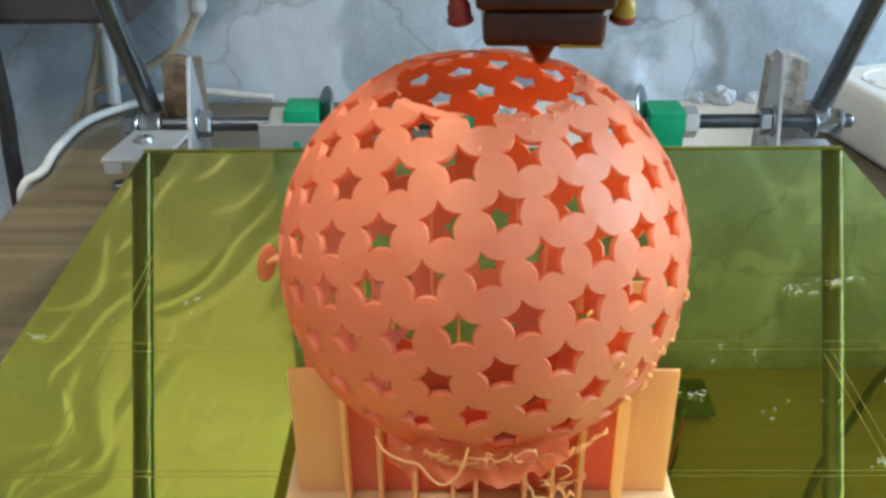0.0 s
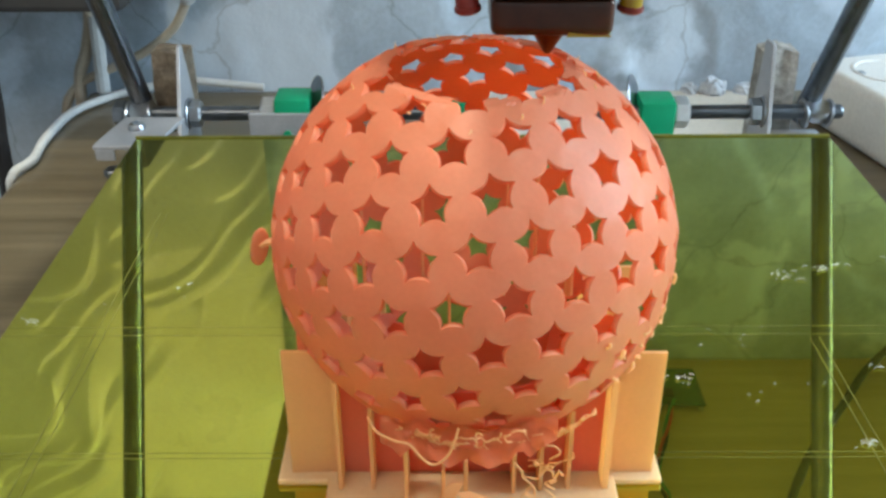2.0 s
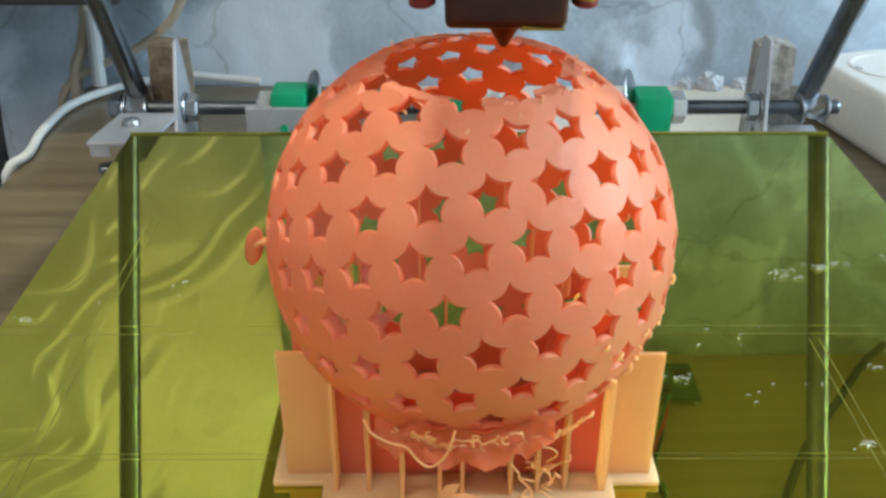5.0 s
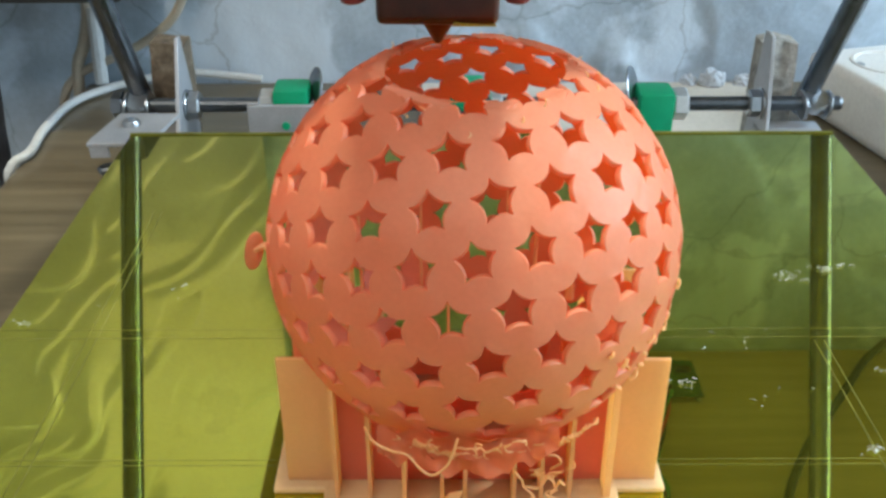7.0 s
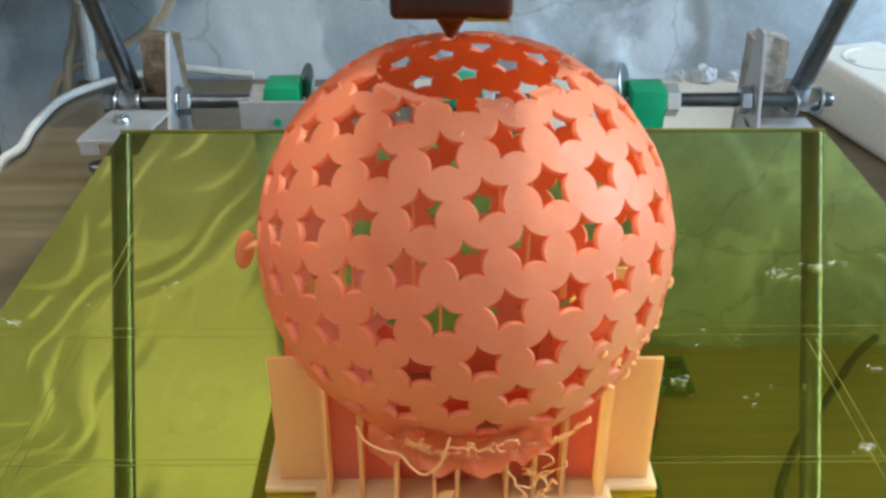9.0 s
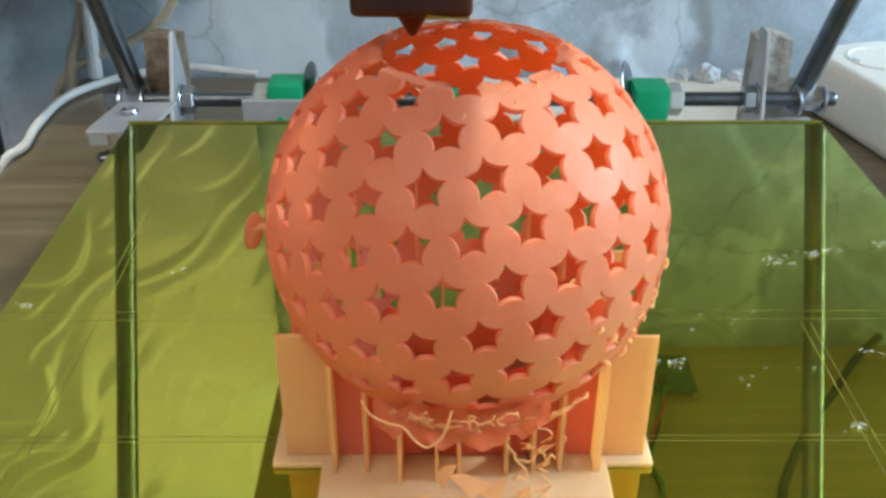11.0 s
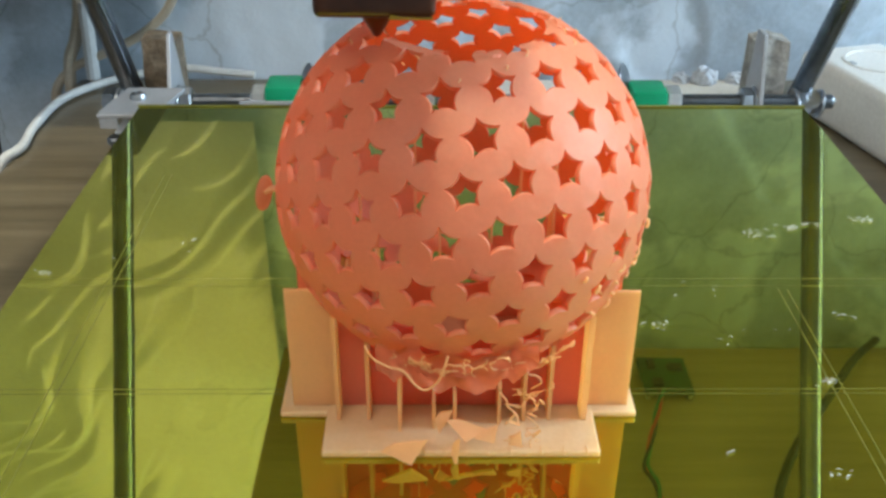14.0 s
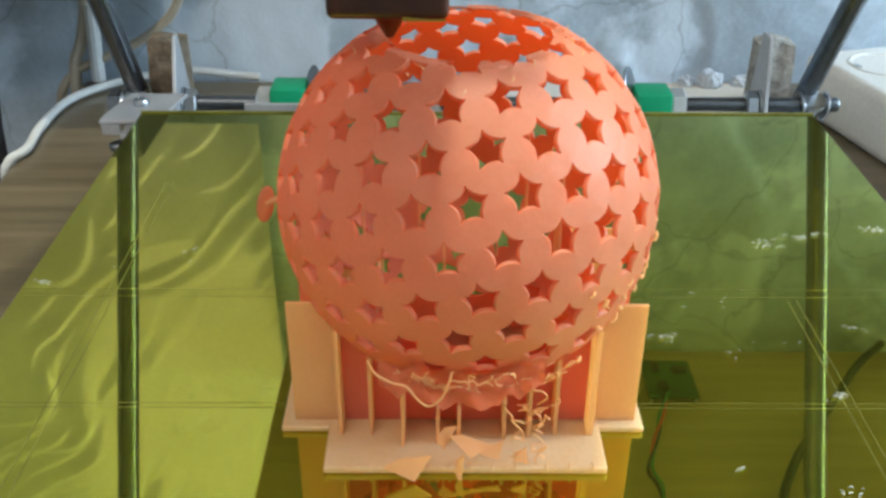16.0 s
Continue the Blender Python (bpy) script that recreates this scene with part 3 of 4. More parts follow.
def build_bed():
    b = empty("mirror_bed", (0.0175, 0.245, -0.004), "square mirror print bed covered with scuffed amber film", "print bed")
    obs = []

    def add(name, bm, m, label="", smooth=None, parent=b):
        ob = part(name, bm, m, parent, label, smooth)
        if parent is b:
            obs.append(ob)
        return ob
    y0 = BED_Y1 - 0.318
    pane = add("mirror_pane", box(BED_X0, BED_X1, y0, BED_Y1, -0.004, 0.0, 0.0006, 1), FILM, "mirror glass under amber film")
    # overlaps of the film strips
    for y in (0.2515, 0.1925, 0.247, 0.1905):
        add("film_seam", box(BED_X0 + 0.001, BED_X1 - 0.001, y - 0.00008, y + 0.00008, 0.00002, 0.00008), TAPE, "", None, pane)
    for x in (-0.1115, -0.1085, 0.1155, 0.1185):
        add("film_seam", box(x - 0.0001, x + 0.0001, y0 + 0.002, 0.245 if x > 0 else 0.33, 0.00003, 0.00013), TAPE, "", None, pane)
    add("film_edge", box(BED_X0, BED_X1, BED_Y1 - 0.0012, BED_Y1 + 0.0002, 0.0001, 0.0007), TAPE, "folded film edge")
    # scuffs and blisters in the film
    rnd = random.Random(11)
    for x, y, n, s in ((0.1197, 0.2816, 9, 0.006), (0.1315, 0.2858, 5, 0.004), (0.1406, 0.288, 4, 0.003), (0.1614, 0.2923, 7, 0.004), (0.0690, 0.2235, 7, 0.005), (0.1318, 0.2289, 2, 0.003), (0.1143, 0.1945, 5, 0.004), (0.1051, 0.1577, 3, 0.003), (0.0788, 0.1661, 1, 0.002), (0.09, 0.245, 3, 0.012), (0.10, 0.215, 3, 0.014), (-0.135, 0.255, 3, 0.004), (-0.10, 0.27, 2, 0.02)):
        for k in range(n * 2):
            px, py = x + rnd.uniform(-s, s), y + rnd.uniform(-s, s) * 0.5
            a = rnd.uniform(-0.8, 0.8)
            l = rnd.uniform(0.0002, 0.0011)
            pts = [(px - l * math.cos(a), py - l * math.sin(a), 0.0005), (px + rnd.uniform(-0.3, 0.3) * l, py + rnd.uniform(0, 0.4) * l, 0.0008), (px + l * math.cos(a), py + l * math.sin(a), 0.0005)]
            add("film_scuff", tube(pts, rnd.uniform(0.00004, 0.00012), 5, 3), SCUFF, "", None, pane)
    # corner bracket with its bolt
    prof = [(-0.1625, 0.4035), (-0.140, 0.4035), (-0.134, 0.4065), (-0.128, 0.4385), (-0.157, 0.4385), (-0.1625, 0.4085)]
    bracket = add("corner_bracket", prism(prof, 0.002, Matrix.Translation((0, 0, -0.0065)), 0.0003), ALU, "bent sheet-metal corner bracket")
    add("bracket_lip", box(-0.1618, -0.1530, 0.4036, 0.4052, -0.0120, -0.0066, 0.0004), ALU, "", None, bracket)
    add("bracket_bolt", lathe([(0.0042, 0.0), (0.0042, 0.0012), (0.0034, 0.0026), (0.0018, 0.0030), (0.0016, 0.0018), (0.0, 0.0018)], 18, None, pose(-0.1475, 0.4245, -0.0045)), STEEL, "shiny bolt head", 40, bracket)
    add("bracket_bolt", hexnut((-0.1555, 0.4050, -0.0185), (0, 0, 1), 0.0075, 0.004), DARK_STEEL, "", 30, bracket)
    add("under_plate", box(BED_X0 + 0.004, BED_X1 - 0.004, y0 + 0.004, BED_Y1 - 0.003, -0.0066, -0.0042), ALU)
    settle(b, *obs)
    return b


BALL_AXIS = Vector((-0.1833, 0.3800, 0.9066)).normalized()


def ball_side():
    """Two directions across the ball's own axis."""
    u = BALL_AXIS.cross(Vector((1, 0, 0))).normalized()
    return u, BALL_AXIS.cross(u)


def hole_lattice():
    """Star centres: fourteen rings round the ball's tilted axis, each shifted half a step against the next."""
    u, v = ball_side()
    pts = []
    for k in range(-6, 8):
        polar = radians(87.7 + 12.85 * k)
        if math.sin(polar) < 0.08:
            continue
        n = {0: 25, 1: 23, 2: 21, 3: 19, 4: 15, 5: 11, 6: 7}.get(abs(k), 5)
        for j in range(n):
            turn = radians(186.5) + 2 * math.pi * (j + (0.5 if k % 2 == 0 else 0.0)) / n
            pts.append(BALL_AXIS * math.cos(polar) + (u * math.cos(turn) + v * math.sin(turn)) * math.sin(polar))
    return pts


def slerp(a, b, t):
    w = math.acos(max(-1, min(1, a.dot(b))))
    return (a * math.sin((1 - t) * w) + b * math.sin(t * w)) / math.sin(w) if w > 1e-6 else a.copy()


def star_radius(turn, tip, bow):
    """Distance from a star's centre to its edge: five tips, and between them arcs of radius bow that swell inwards."""
    w = (turn + math.pi / 5) % (2 * math.pi / 5) - math.pi / 5
    w = math.pi / 5 - abs(w)
    half = tip * math.sin(math.pi / 5)
    far = tip * math.cos(math.pi / 5) + math.sqrt(bow * bow - half * half)
    return far * math.cos(w) - math.sqrt(max(0.0, bow * bow - (far * math.sin(w)) ** 2))


def ball_shell(tip, bow, thick):
    """Openwork shell: round overlapping petals left between five-pointed star openings."""
    pts = hole_lattice()
    hull = bmesh.new()
    for p in pts:
        hull.verts.new(p)
    hull.verts.index_update()
    bmesh.ops.convex_hull(hull, input=hull.verts)
    bmesh.ops.triangulate(hull, faces=hull.faces)
    hull.verts.ensure_lookup_table()
    hull.verts.index_update()
    hull.faces.index_update()
    hull.normal_update()
    middle = {}
    for f in hull.faces:
        middle[f.index] = (f.normal if f.normal.dot(f.verts[0].co) > 0 else -f.normal).normalized()
    rnd = random.Random(3)
    bm = bmesh.new()
    made = {}

    def vert(d, r):
        k = (round(d.x, 5), round(d.y, 5), round(d.z, 5), round(r, 6))
        if k not in made:
            made[k] = bm.verts.new(BALL + d * r)
        return made[k]

    def sew(inner, outer, ri, ro):
        """Triangles between two closed rings of (turn, direction), both sorted by turn."""
        i = j = 0
        n, m = len(inner), len(outer)
        while i < n or j < m:
            a, b = inner[i % n], outer[j % m]
            ta = inner[(i + 1) % n][0] + (2 * math.pi if i + 1 >= n else 0)
            tb = outer[(j + 1) % m][0] + (2 * math.pi if j + 1 >= m else 0)
            if j >= m or (i < n and ta <= tb):
                tri = (vert(a[1], ri), vert(inner[(i + 1) % n][1], ri), vert(b[1], ro))
                i += 1
            else:
                tri = (vert(a[1], ri), vert(outer[(j + 1) % m][1], ro), vert(b[1], ro))
                j += 1
            if len(set(tri)) == 3 and not bm.faces.get(tri):
                bm.faces.new(tri)
    top = (RIM_Z - BALL.z) / BALL_R
    for hv in hull.verts:
        p = hv.co.normalized()
        if p.z > top + 0.16 or p.z < -0.86:
            continue
        north = (BALL_AXIS - p * BALL_AXIS.dot(p)).normalized()
        east = north.cross(p)

        def turn_of(d):
            return math.atan2(d.dot(east), d.dot(north)) % (2 * math.pi)
        # the cell's corners, in order round the star, and points along its sides
        loop = sorted((turn_of(middle[f.index]), f.index) for f in hv.link_faces)
        corners = []
        for _, i in loop:
            if not corners or (middle[i] - corners[-1]).length > 1e-4:
                corners.append(middle[i])
        outer = []
        for a, b in zip(corners, corners[1:] + corners[:1]):
            first, second = (a, b) if tuple(a) < tuple(b) else (b, a)
            for s in range(6):
                f = s / 6
                d = slerp(first, second, f if first is a else 1 - f)
                outer.append((turn_of(d), d))
        outer.sort(key=lambda o: o[0])
        size, lean = rnd.uniform(0.94, 1.05), rnd.uniform(-0.10, 0.10)
        wob = [rnd.uniform(0.94, 1.06) for _ in range(5)]

        def ring(grow):
            out = []
            for s in range(50):
                w = 2 * math.pi * s / 50
                r = star_radius(w, radians(tip) * size, radians(bow) * size)
                f = w / (2 * math.pi) * 5
                r = r * (wob[int(f) % 5] * (1 - f % 1) + wob[(int(f) + 1) % 5] * (f % 1)) + radians(grow)
                t = (w + lean) % (2 * math.pi)
                out.append((t, (p * math.cos(r) + (north * math.cos(t) + east * math.sin(t)) * math.sin(r)).normalized()))
            return sorted(out, key=lambda o: o[0])
        lip, soft, back = ring(0.0), ring(0.42), ring(0.05)
        for s in range(50):
            n = (s + 1) % 50
            bm.faces.new((vert(lip[s][1], BALL_R - 0.00045), vert(lip[n][1], BALL_R - 0.00045), vert(soft[n][1], BALL_R), vert(soft[s][1], BALL_R)))
            bm.faces.new((vert(lip[s][1], BALL_R - 0.00045), vert(back[s][1], BALL_R - thick), vert(back[n][1], BALL_R - thick), vert(lip[n][1], BALL_R - 0.00045)))
        sew(soft, outer, BALL_R, BALL_R)
        sew(back, outer, BALL_R - thick, BALL_R - thick)
    hull.free()
    # slight unevenness of the print
    for v in bm.verts:
        d = (v.co - BALL).normalized()
        v.co += d * (0.00022 * noise.noise(d * 22) * 0.6 + 0.0003 * noise.noise(d * 7))
    bmesh.ops.bisect_plane(bm, geom=list(bm.verts) + list(bm.edges) + list(bm.faces), plane_co=(0, 0, RIM_Z), plane_no=(0, 0, 1), clear_outer=True)
    bmesh.ops.holes_fill(bm, edges=[e for e in bm.edges if e.is_boundary and all(v.co.z > RIM_Z - 1e-5 for v in e.verts)], sides=0)
    rnd = random.Random(4)
    for v in bm.verts:
        if v.co.z > RIM_Z - 1e-5:
            v.co.z -= rnd.uniform(0.0, 0.0006)
    return bm


def build_print():
    b = empty("printed_ball", (BALL.x, BALL.y, 0.0), "half-printed coral-orange openwork ball on thin support walls and a raft", "printed ball")
    obs = []

    def add(name, bm, m, label="", smooth=None, parent=b):
        ob = part(name, bm, m, parent, label, smooth)
        if parent is b:
            obs.append(ob)
        return ob
    add("shell", ball_shell(5.25, 5.0, 0.0013), CORAL, "coral-orange shell of round petals with star openings", 38)
    cx, cy = BALL.x, BALL.y

    def under(x, y, grow=0.0):
        d2 = (x - cx) ** 2 + (y - cy) ** 2
        r = BALL_R + grow
        return BALL.z - math.sqrt(max(0.0, r * r - d2))
    # raft: three stepped slabs, rough pale plastic
    for x0, x1, y0, y1, z1 in ((-0.0300, 0.0435, 0.1640, 0.2430, 0.0023), (-0.0430, 0.0557, 0.1800, 0.2270, 0.0021)):
        add("raft_slab", box(x0, x1, y0, y1, 0.0002, z1, 0.0004, 1), RAFT, "pale rough raft slab")
    add("support_base", box(-0.0262, 0.0402, 0.1845, 0.2400, 0.0023, 0.0045, 0.0003, 1), CORAL, "coral base layer between the support walls")
    rnd = random.Random(8)
    for k in range(12):
        x = -0.0285 + k * 0.0063 + rnd.uniform(-0.002, 0.002)
        add("raft_line", tube([(x, 0.1636, 0.0014), (x + rnd.uniform(-0.0003, 0.0003), 0.1638, 0.0023), (x, 0.166, 0.0024)], 0.00022, 6, 2), RAFT)

    def fin_y(x, y0, y1, zb=0.0023, zmax=None, thick=0.0009, steps=10, torn=0.0, seed=0):
        """Upright wall along y at x, its top meeting the ball."""
        pts = []
        for i in range(steps + 1):
            y = y0 + (y1 - y0) * i / steps
            z = under(x, y)
            z = min(z, zmax) if zmax else z
            z -= torn * abs(noise.noise(Vector((y * 400, seed, x * 300))))
            pts.append((y, max(zb + 0.001, z)))
        out = [(y0, zb)] + [(y1, zb)] + pts[::-1]
        to = Matrix(((0, 0, 1, x - thick / 2), (1, 0, 0, 0), (0, 1, 0, 0), (0, 0, 0, 1)))
        add("support_wall", prism(out, thick, to), FIN)

    def fin_x(y, x0, x1, zmax, thick=0.0009, zb=0.0021, steps=14, lean=0.0, m=FIN):
        pts = []
        for i in range(steps + 1):
            x = x0 + (x1 - x0) * i / steps
            d2 = (x - cx) ** 2 + (y - cy) ** 2
            z = min(zmax, under(x, y)) if d2 < BALL_R ** 2 else zmax
            pts.append((x + lean * (z - zb), z))
        out = [(x0, zb), (x1, zb)] + pts[::-1]
        to = Matrix(((1, 0, 0, 0), (0, 0, -1, y + thick / 2), (0, 1, 0, 0), (0, 0, 0, 1)))
        add("support_wall", prism(out, thick, to), m)
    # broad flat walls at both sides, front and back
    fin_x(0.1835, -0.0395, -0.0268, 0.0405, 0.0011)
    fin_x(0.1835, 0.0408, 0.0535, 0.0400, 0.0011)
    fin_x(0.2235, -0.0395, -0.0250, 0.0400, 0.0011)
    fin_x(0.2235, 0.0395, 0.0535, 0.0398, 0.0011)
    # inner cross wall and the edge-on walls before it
    fin_x(0.1835, -0.0268, 0.0408, 0.0405, 0.0010, m=WALL_GLOW)
    fin_x(0.2235, -0.0250, 0.0395, 0.0405, 0.0010, m=WALL_GLOW)
    fin_x(0.2036, -0.0390, 0.0530, 0.0405, 0.0010, m=WALL_GLOW)
    for i, x in enumerate((-0.0264, -0.0182, 0.0310, 0.0404)):
        fin_y(x, 0.1765, 0.1835, zmax=0.0365, thick=0.0010 + (0.0006 if x > 0.04 else 0))
        fin_y(x, 0.1845, 0.2400, zmax=0.0405)
    for i, (x, z) in enumerate(((-0.0096, 0.022), (-0.0004, 0.0125), (0.0052, 0.0135), (0.0172, 0.0165), (0.0240, 0.022))):
        fin_y(x, 0.1720 + 0.001 * i, 0.1835, zmax=z, torn=0.009 if z < 0.02 else 0.003, seed=i)
    # sagging strands and torn scraps under the ball
    rnd = random.Random(21)
    strand = [(-0.0170, 0.1600, 0.0400), (-0.0149, 0.1575, 0.0380), (-0.0110, 0.1570, 0.0358), (-0.0078, 0.1572, 0.0345), (-0.0052, 0.1570, 0.0308), (-0.0025, 0.1570, 0.0288), (0.0005, 0.1575, 0.0308), (0.0020, 0.1578, 0.0345), (0.0030, 0.1590, 0.0375)]
    add("strand", tube(strand, 0.00030, 6, 6), FIN, "loose drooping plastic strand")
    for k in range(46):
        a = rnd.uniform(-0.42, 0.62)
        el = rnd.uniform(-0.72, -0.46)
        d = Vector((math.sin(a) * math.cos(el), -math.cos(a) * math.cos(el), math.sin(el)))
        p = BALL + d * (BALL_R + 0.0026)
        # a curl that lies on the ball's underside
        side = d.orthogonal().normalized()
        up = d.cross(side)
        r, turn0, n = rnd.uniform(0.0007, 0.0026), rnd.uniform(0, 6.28), rnd.randint(4, 9)
        pts = [p + d * rnd.uniform(0.0, 0.0012) + (side * math.cos(turn0 + 0.55 * q) + up * math.sin(turn0 + 0.55 * q)) * r * (1 + 0.12 * q) for q in range(n)]
        add("strand", tube(pts, rnd.uniform(0.00013, 0.00026), 6, 6), FIN)
    # sagged first layers under the ball
    bm = bmesh.new()
    rows = []
    for j in range(9):
        row = []
        for i in range(27):
            u, v = i / 26, j / 8
            x = -0.0145 + 0.0395 * u
            z = 0.0385 - 0.0100 * v * (0.45 + 0.55 * math.sin(u * 3.1)) - 0.0015 * math.sin(u * 3.1)
            d = Vector((x - cx, 0, z - BALL.z))
            y = cy - math.sqrt(max(0.0, BALL_R ** 2 - d.length_squared)) if d.length < BALL_R else cy
            y = min(y, 0.1625) - 0.0006 - 0.0026 * noise.noise(Vector((x * 260, z * 420, 2.0))) - 0.003 * v * v
            row.append(bm.verts.new((x, y, z + v * 0.0036 * noise.noise(Vector((x * 330, v * 3, 7.0))))))
        rows.append(row)
    for a, b2 in zip(rows, rows[1:]):
        for k in range(26):
            bm.faces.new((a[k], a[k + 1], b2[k + 1], b2[k]))
    bmesh.ops.solidify(bm, geom=list(bm.faces), thickness=0.0008)
    add("sagged_layer", bm, CORAL, "sagging failed layers of plastic", 60)
    for k in range(16):
        x, z = rnd.uniform(0.019, 0.027), rnd.uniform(0.004, 0.022)
        pts = [Vector((x, 0.1665, z))]
        for s in range(4):
            pts.append(pts[-1] + Vector((rnd.uniform(-0.003, 0.003), rnd.uniform(-0.0012, 0.0012), rnd.uniform(-0.0025, 0.0025))))
        add("strand", tube(pts, rnd.uniform(0.00014, 0.00026), 6, 5), FIN)
    for (x, y, z), (w, h), (rx, ry, rz) in (((-0.0082, 0.1622, 0.0046), (0.0060, 0.0040), (72, 6, 6)), ((0.0075, 0.1665, 0.0082), (0.0055, 0.0030), (48, 24, -12)), ((0.0135, 0.1660, 0.0065), (0.0035, 0.0026), (58, -8, 10)), ((0.0052, 0.1632, 0.0030), (0.0012, 0.0055), (80, 0, 0)), ((0.0015, 0.168, 0.010), (0.002, 0.004), (70, 20, 0)), ((0.021, 0.1650, 0.0055), (0.0022, 0.0024), (70, -20, 15))):
        out = [(-w, -h * 0.05), (w * 0.35, -h), (w, h * 0.8), (-w * 0.45, h * 0.5)]
        add("torn_scrap", prism(out, 0.0007, pose(x, y, z, rx, ry, rz)), FIN, "torn flake of plastic")
    # ragged blobs where the right lower petals failed
    for k in range(18):
        a, el = rnd.uniform(0.55, 1.5), rnd.uniform(-0.50, 0.02)
        d = Vector((math.sin(a) * math.cos(el), -math.cos(a) * math.cos(el), math.sin(el)))
        p = BALL + d * (BALL_R + 0.0002)
        tang = Vector((math.cos(a), math.sin(a), rnd.uniform(-2.5, 2.5))).normalized()
        l = rnd.uniform(0.0006, 0.0018)
        add("whisker", tube([p - tang * l, p + d * rnd.uniform(0.0002, 0.0008), p + tang * l * 0.7], rnd.uniform(0.00022, 0.0005), 6, 4), FIN)
    # rim whiskers
    for k in range(16):
        a = rnd.uniform(0, 2 * math.pi)
        r = math.sqrt(BALL_R ** 2 - (RIM_Z - BALL.z) ** 2) * rnd.uniform(0.99, 1.3)
        z = BALL.z + math.sqrt(BALL_R ** 2 - min(r, BALL_R) ** 2)
        p = Vector((cx + r * math.sin(a), cy - r * math.cos(a), z - 0.0002))
        q = p + Vector((rnd.uniform(-1, 1), rnd.uniform(-1, 1), rnd.uniform(0.5, 1.5))) * 0.0011
        add("whisker", tube([p, (p + q) / 2 + Vector((0.0003, 0, 0)), q], 0.00025, 6, 3, None, 0.6), FIN)
    # thin upright strands left standing inside the ball
    for x, y, z0, z1, r in ((-0.0211, 0.212, 0.034, 0.083, 0.0005), (-0.0058, 0.221, 0.022, 0.072, 0.0005), (0.0237, 0.214, 0.032, 0.084, 0.0006), (0.0168, 0.224, 0.030, 0.066, 0.0004), (0.0320, 0.206, 0.042, 0.072, 0.0012), (0.0012, 0.200, 0.018, 0.058, 0.0005)):
        pts = [(x + 0.0004 * noise.noise(Vector((x * 900, k, 0))), y, z0 + (z1 - z0) * k / 4) for k in range(5)]
        add("inner_strand", tube(pts, r, 6, 3, None, 0.5), FIN)
    # a loose petal that sticks out at the side
    p = Vector((-0.0452, 0.2000, 0.0600))
    bm = bmesh.new()
    bmesh.ops.create_uvsphere(bm, u_segments=14, v_segments=8, radius=1.0)
    bmesh.ops.transform(bm, matrix=pose(*p, 0, 12, 8) @ Matrix.Diagonal((0.0023, 0.0008, 0.0054, 1)), verts=bm.verts)
    petal = add("loose_petal", bm, CORAL, "petal hanging loose", 60)
    add("loose_petal_stalk", tube([(-0.0450, 0.2000, 0.0605), (-0.0435, 0.2000, 0.0612), (-0.0416, 0.2000, 0.0615)], 0.0010, 6, 4), FIN, "", None, petal)
    settle(b, *obs)
    return b


# ---- the print head ----
HEAD_Y = 0.2134


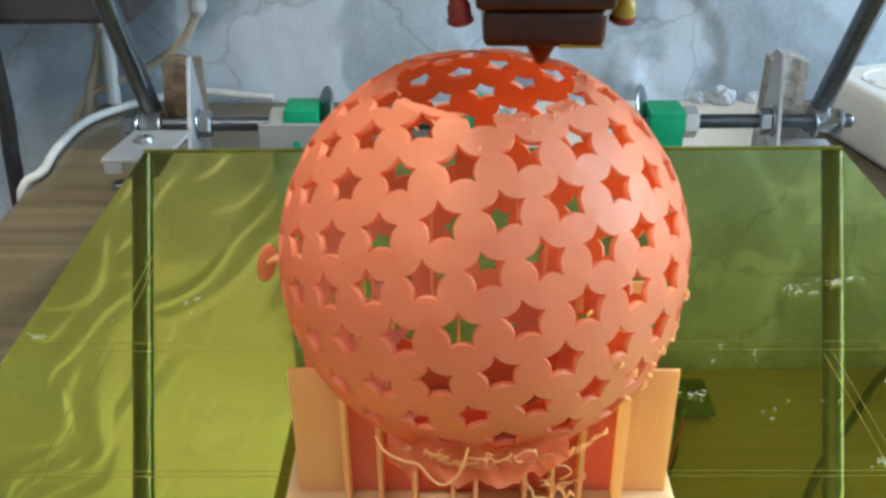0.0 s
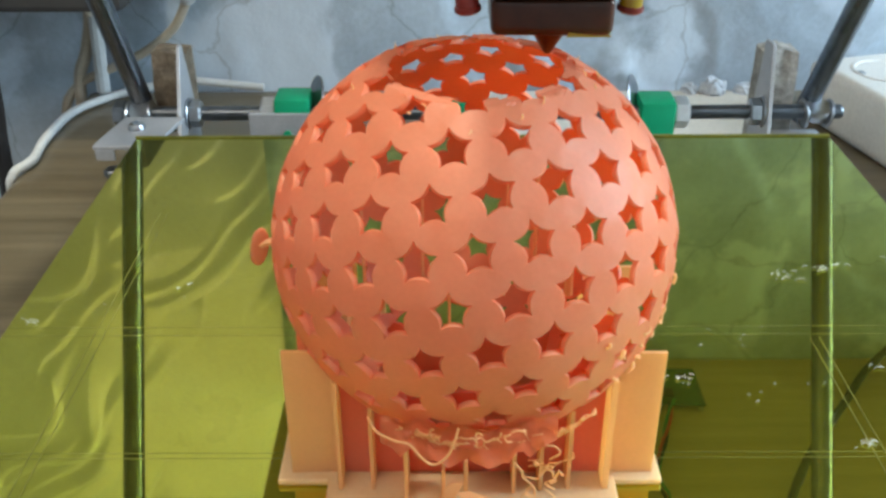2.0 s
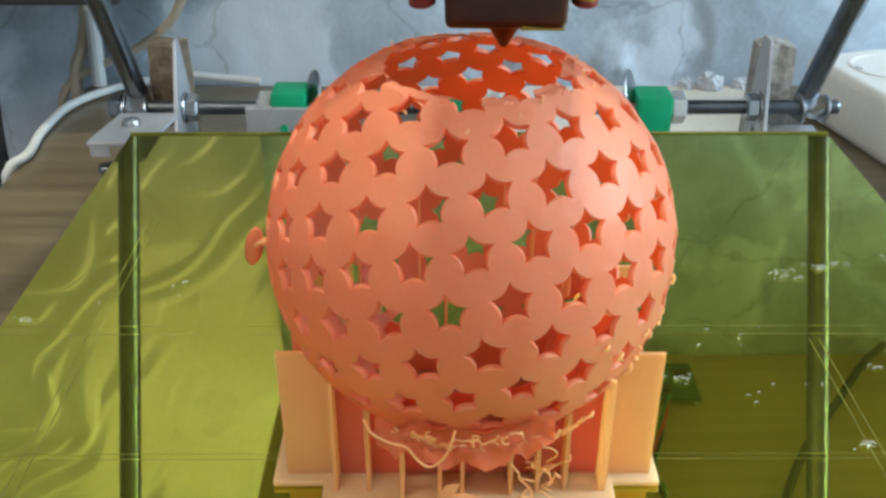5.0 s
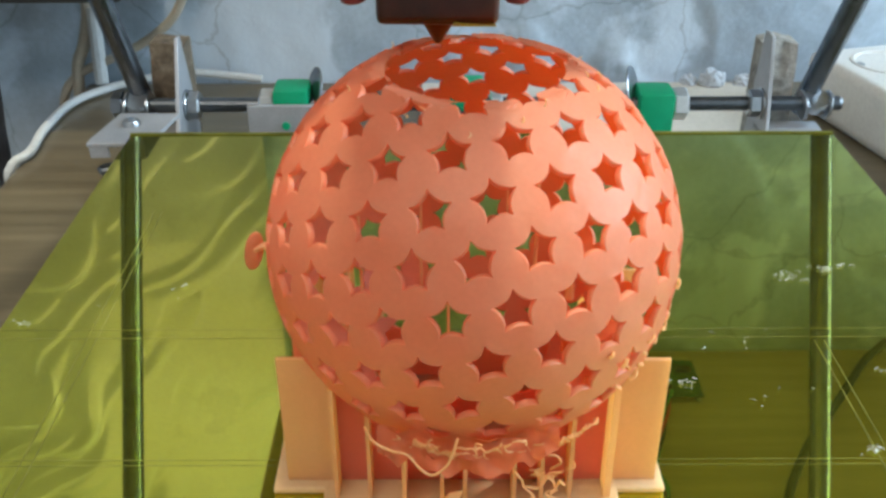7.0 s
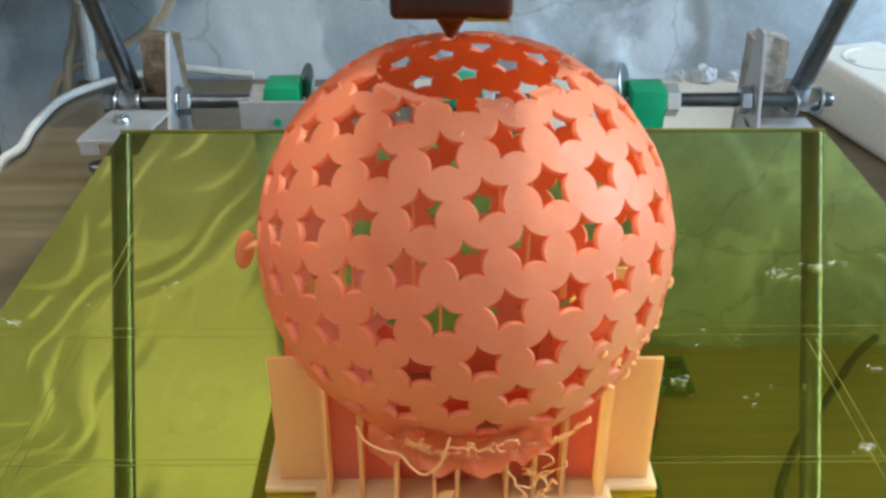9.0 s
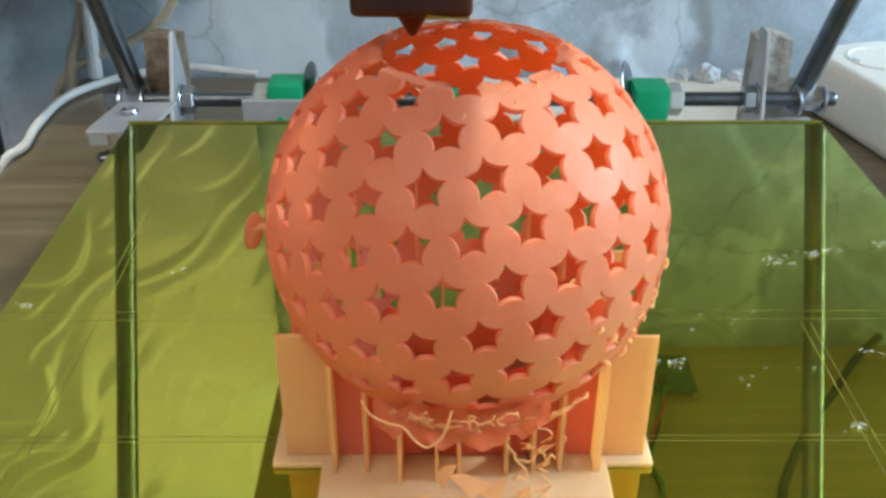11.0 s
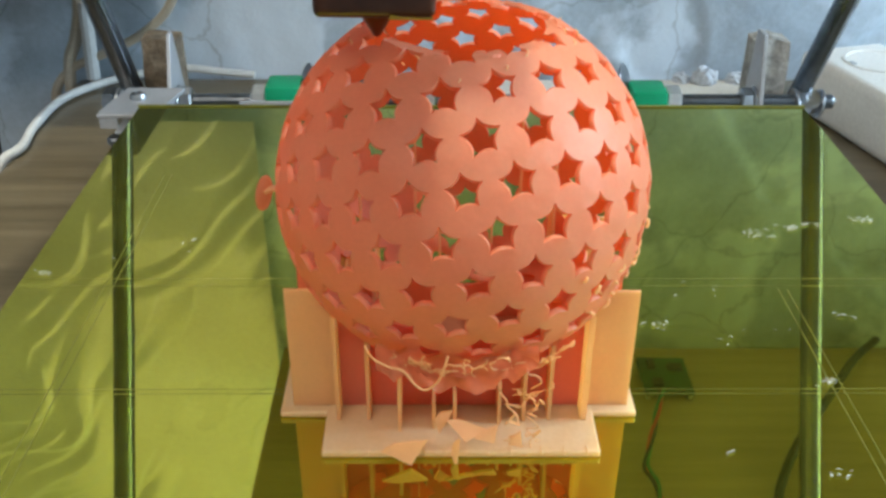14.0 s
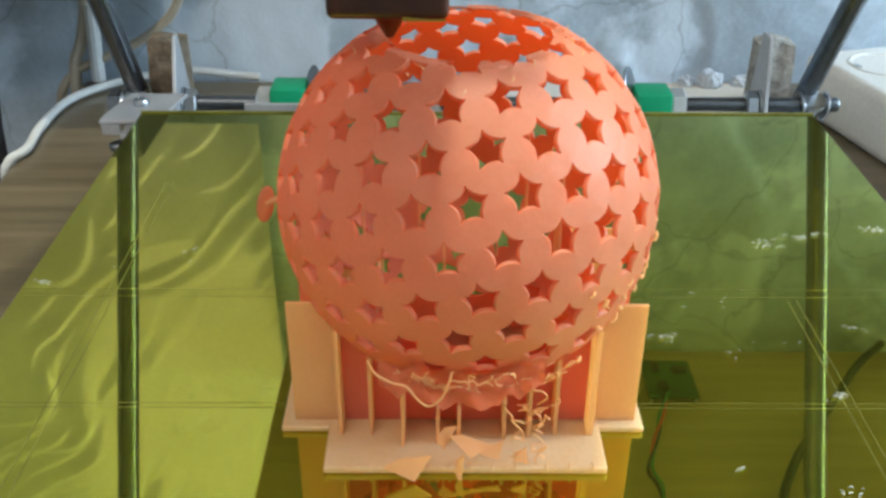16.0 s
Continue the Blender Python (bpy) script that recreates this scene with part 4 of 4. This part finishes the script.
def build_head():
    """Built with the nozzle's tip at the origin."""
    h = empty("print_head", (0, 0, 0), "amber-wrapped heater block with a pointed brass nozzle", "print head")
    part("nozzle", lathe([(0.0004, 0.0), (0.0009, 0.0003), (0.0038, 0.0052), (0.0038, 0.0060), (0.0030, 0.0064), (0.0030, 0.0075)], 24), BRASS, h, "dark pointed brass nozzle", 30)
    bm = box(-0.0135, 0.0135, -0.0085, 0.0085, 0.0064, 0.0150, 0.0022, 4)
    for v in bm.verts:
        v.co += Vector((0, 0, 0.0004 * noise.noise(v.co * 160)))
    heater = part("heater_block", bm, KAPTON, h, "heater block wrapped in glossy amber film", 40)
    part("film_fold", prism([(0.0030, 0.0), (0.0128, 0.0), (0.0126, 0.0005), (0.0100, 0.0004), (0.0055, 0.0007), (0.0036, 0.0010)], 0.0003, pose(0, -0.0087, 0.0066, 90, 0, 0)), KAPTON_EDGE, heater, "yellow folded film edge")
    bm = box(-0.0152, 0.0152, -0.0100, 0.0100, 0.0150, 0.0260, 0.0016, 3)
    part("upper_block", bm, KAPTON, h, "dark film-wrapped upper block", 40)
    part("hot_barrel", lathe([(0.008, 0.026), (0.008, 0.030), (0.006, 0.031), (0.006, 0.070)], 24), BLACK, h, "", 30)
    # two blocks out of view, added to cast the head's shadow on the ball
    part("carriage", box(-0.036, 0.036, -0.012, 0.034, 0.041, 0.070, 0.002, 2), BLACK, h, "unseen black carriage block that casts shade on the ball")
    part("shade_block", box(-0.015, 0.015, -0.072, -0.0121, 0.041, 0.075, 0.002, 2), BLACK, h, "unseen black block added to cast shade on the ball")
    for x, m in ((-0.0172, RED_RUBBER), (0.0163, KAPTON_EDGE)):
        screw = part("side_screw", lathe([(0.0018, 0.0118), (0.0026, 0.0124), (0.0026, 0.0150), (0.0021, 0.0156), (0.0021, 0.0250)], 16, None, pose(x, -0.004, 0, 0, -6 if x < 0 else 5, 0)), m, h, "wrapped screw end", 40)
        part("screw_cap", lathe([(0.0021, 0.0106), (0.0030, 0.0112), (0.0030, 0.0122), (0.0022, 0.0126)], 16, None, pose(x, -0.004, 0, 0, -6 if x < 0 else 5, 0)), RED_RUBBER, screw, "dark red cap", 40)
        part("screw_tab", box(min(x, 0.9 * x), max(x, 0.9 * x), -0.0065, -0.0015, 0.0190, 0.0240, 0.0006), KAPTON, h)
    return h


build_room()
build_ceiling_lamp()
build_table()
build_shelf()
build_sheet()
build_wall_things()
build_power_strip()
build_frame()
bed = build_bed()
printed = build_print()
head = build_head()

# seconds, bed's way back, nozzle's x
TRAVEL = [
    (0.0, 0.0, 0.0207), (0.5, 0.0044, 0.0258), (1.0, 0.0039, 0.0260), (1.5, 0.0027, 0.0206), (2.0, 0.0031, 0.0244), (2.5, 0.0046, 0.0210),
    (3.0, 0.0037, 0.0216), (3.5, -0.0050, 0.0144), (4.0, 0.0007, 0.0154), (6.5, -0.0012, 0.0050), (7.0, -0.0029, -0.0011), (7.5, -0.0008, 0.0046),
    (8.0, -0.0022, -0.0009), (8.5, -0.0030, 0.0024), (9.0, -0.0039, 0.0038), (11.5, 0.0052, -0.0070), (12.0, 0.0018, -0.0050), (12.5, 0.0015, -0.0053),
    (13.0, 0.0068, -0.0081), (13.5, 0.0173, -0.0107), (14.0, 0.0249, -0.0137), (14.5, 0.0185, -0.0103), (15.0, 0.0252, -0.0129), (15.5, 0.0211, -0.0133),
    (16.0, 0.0198, -0.0119),
]


def motions():
    for thing in (bed, printed):
        at = thing.location.copy()
        walk(thing, [(t, pose(at.x, at.y + y, at.z)) for t, y, _ in TRAVEL])
    walk(head, [(t, pose(x * 0.972, HEAD_Y, 0.1050 + 0.00011 * t)) for t, _, x in TRAVEL])


motions()
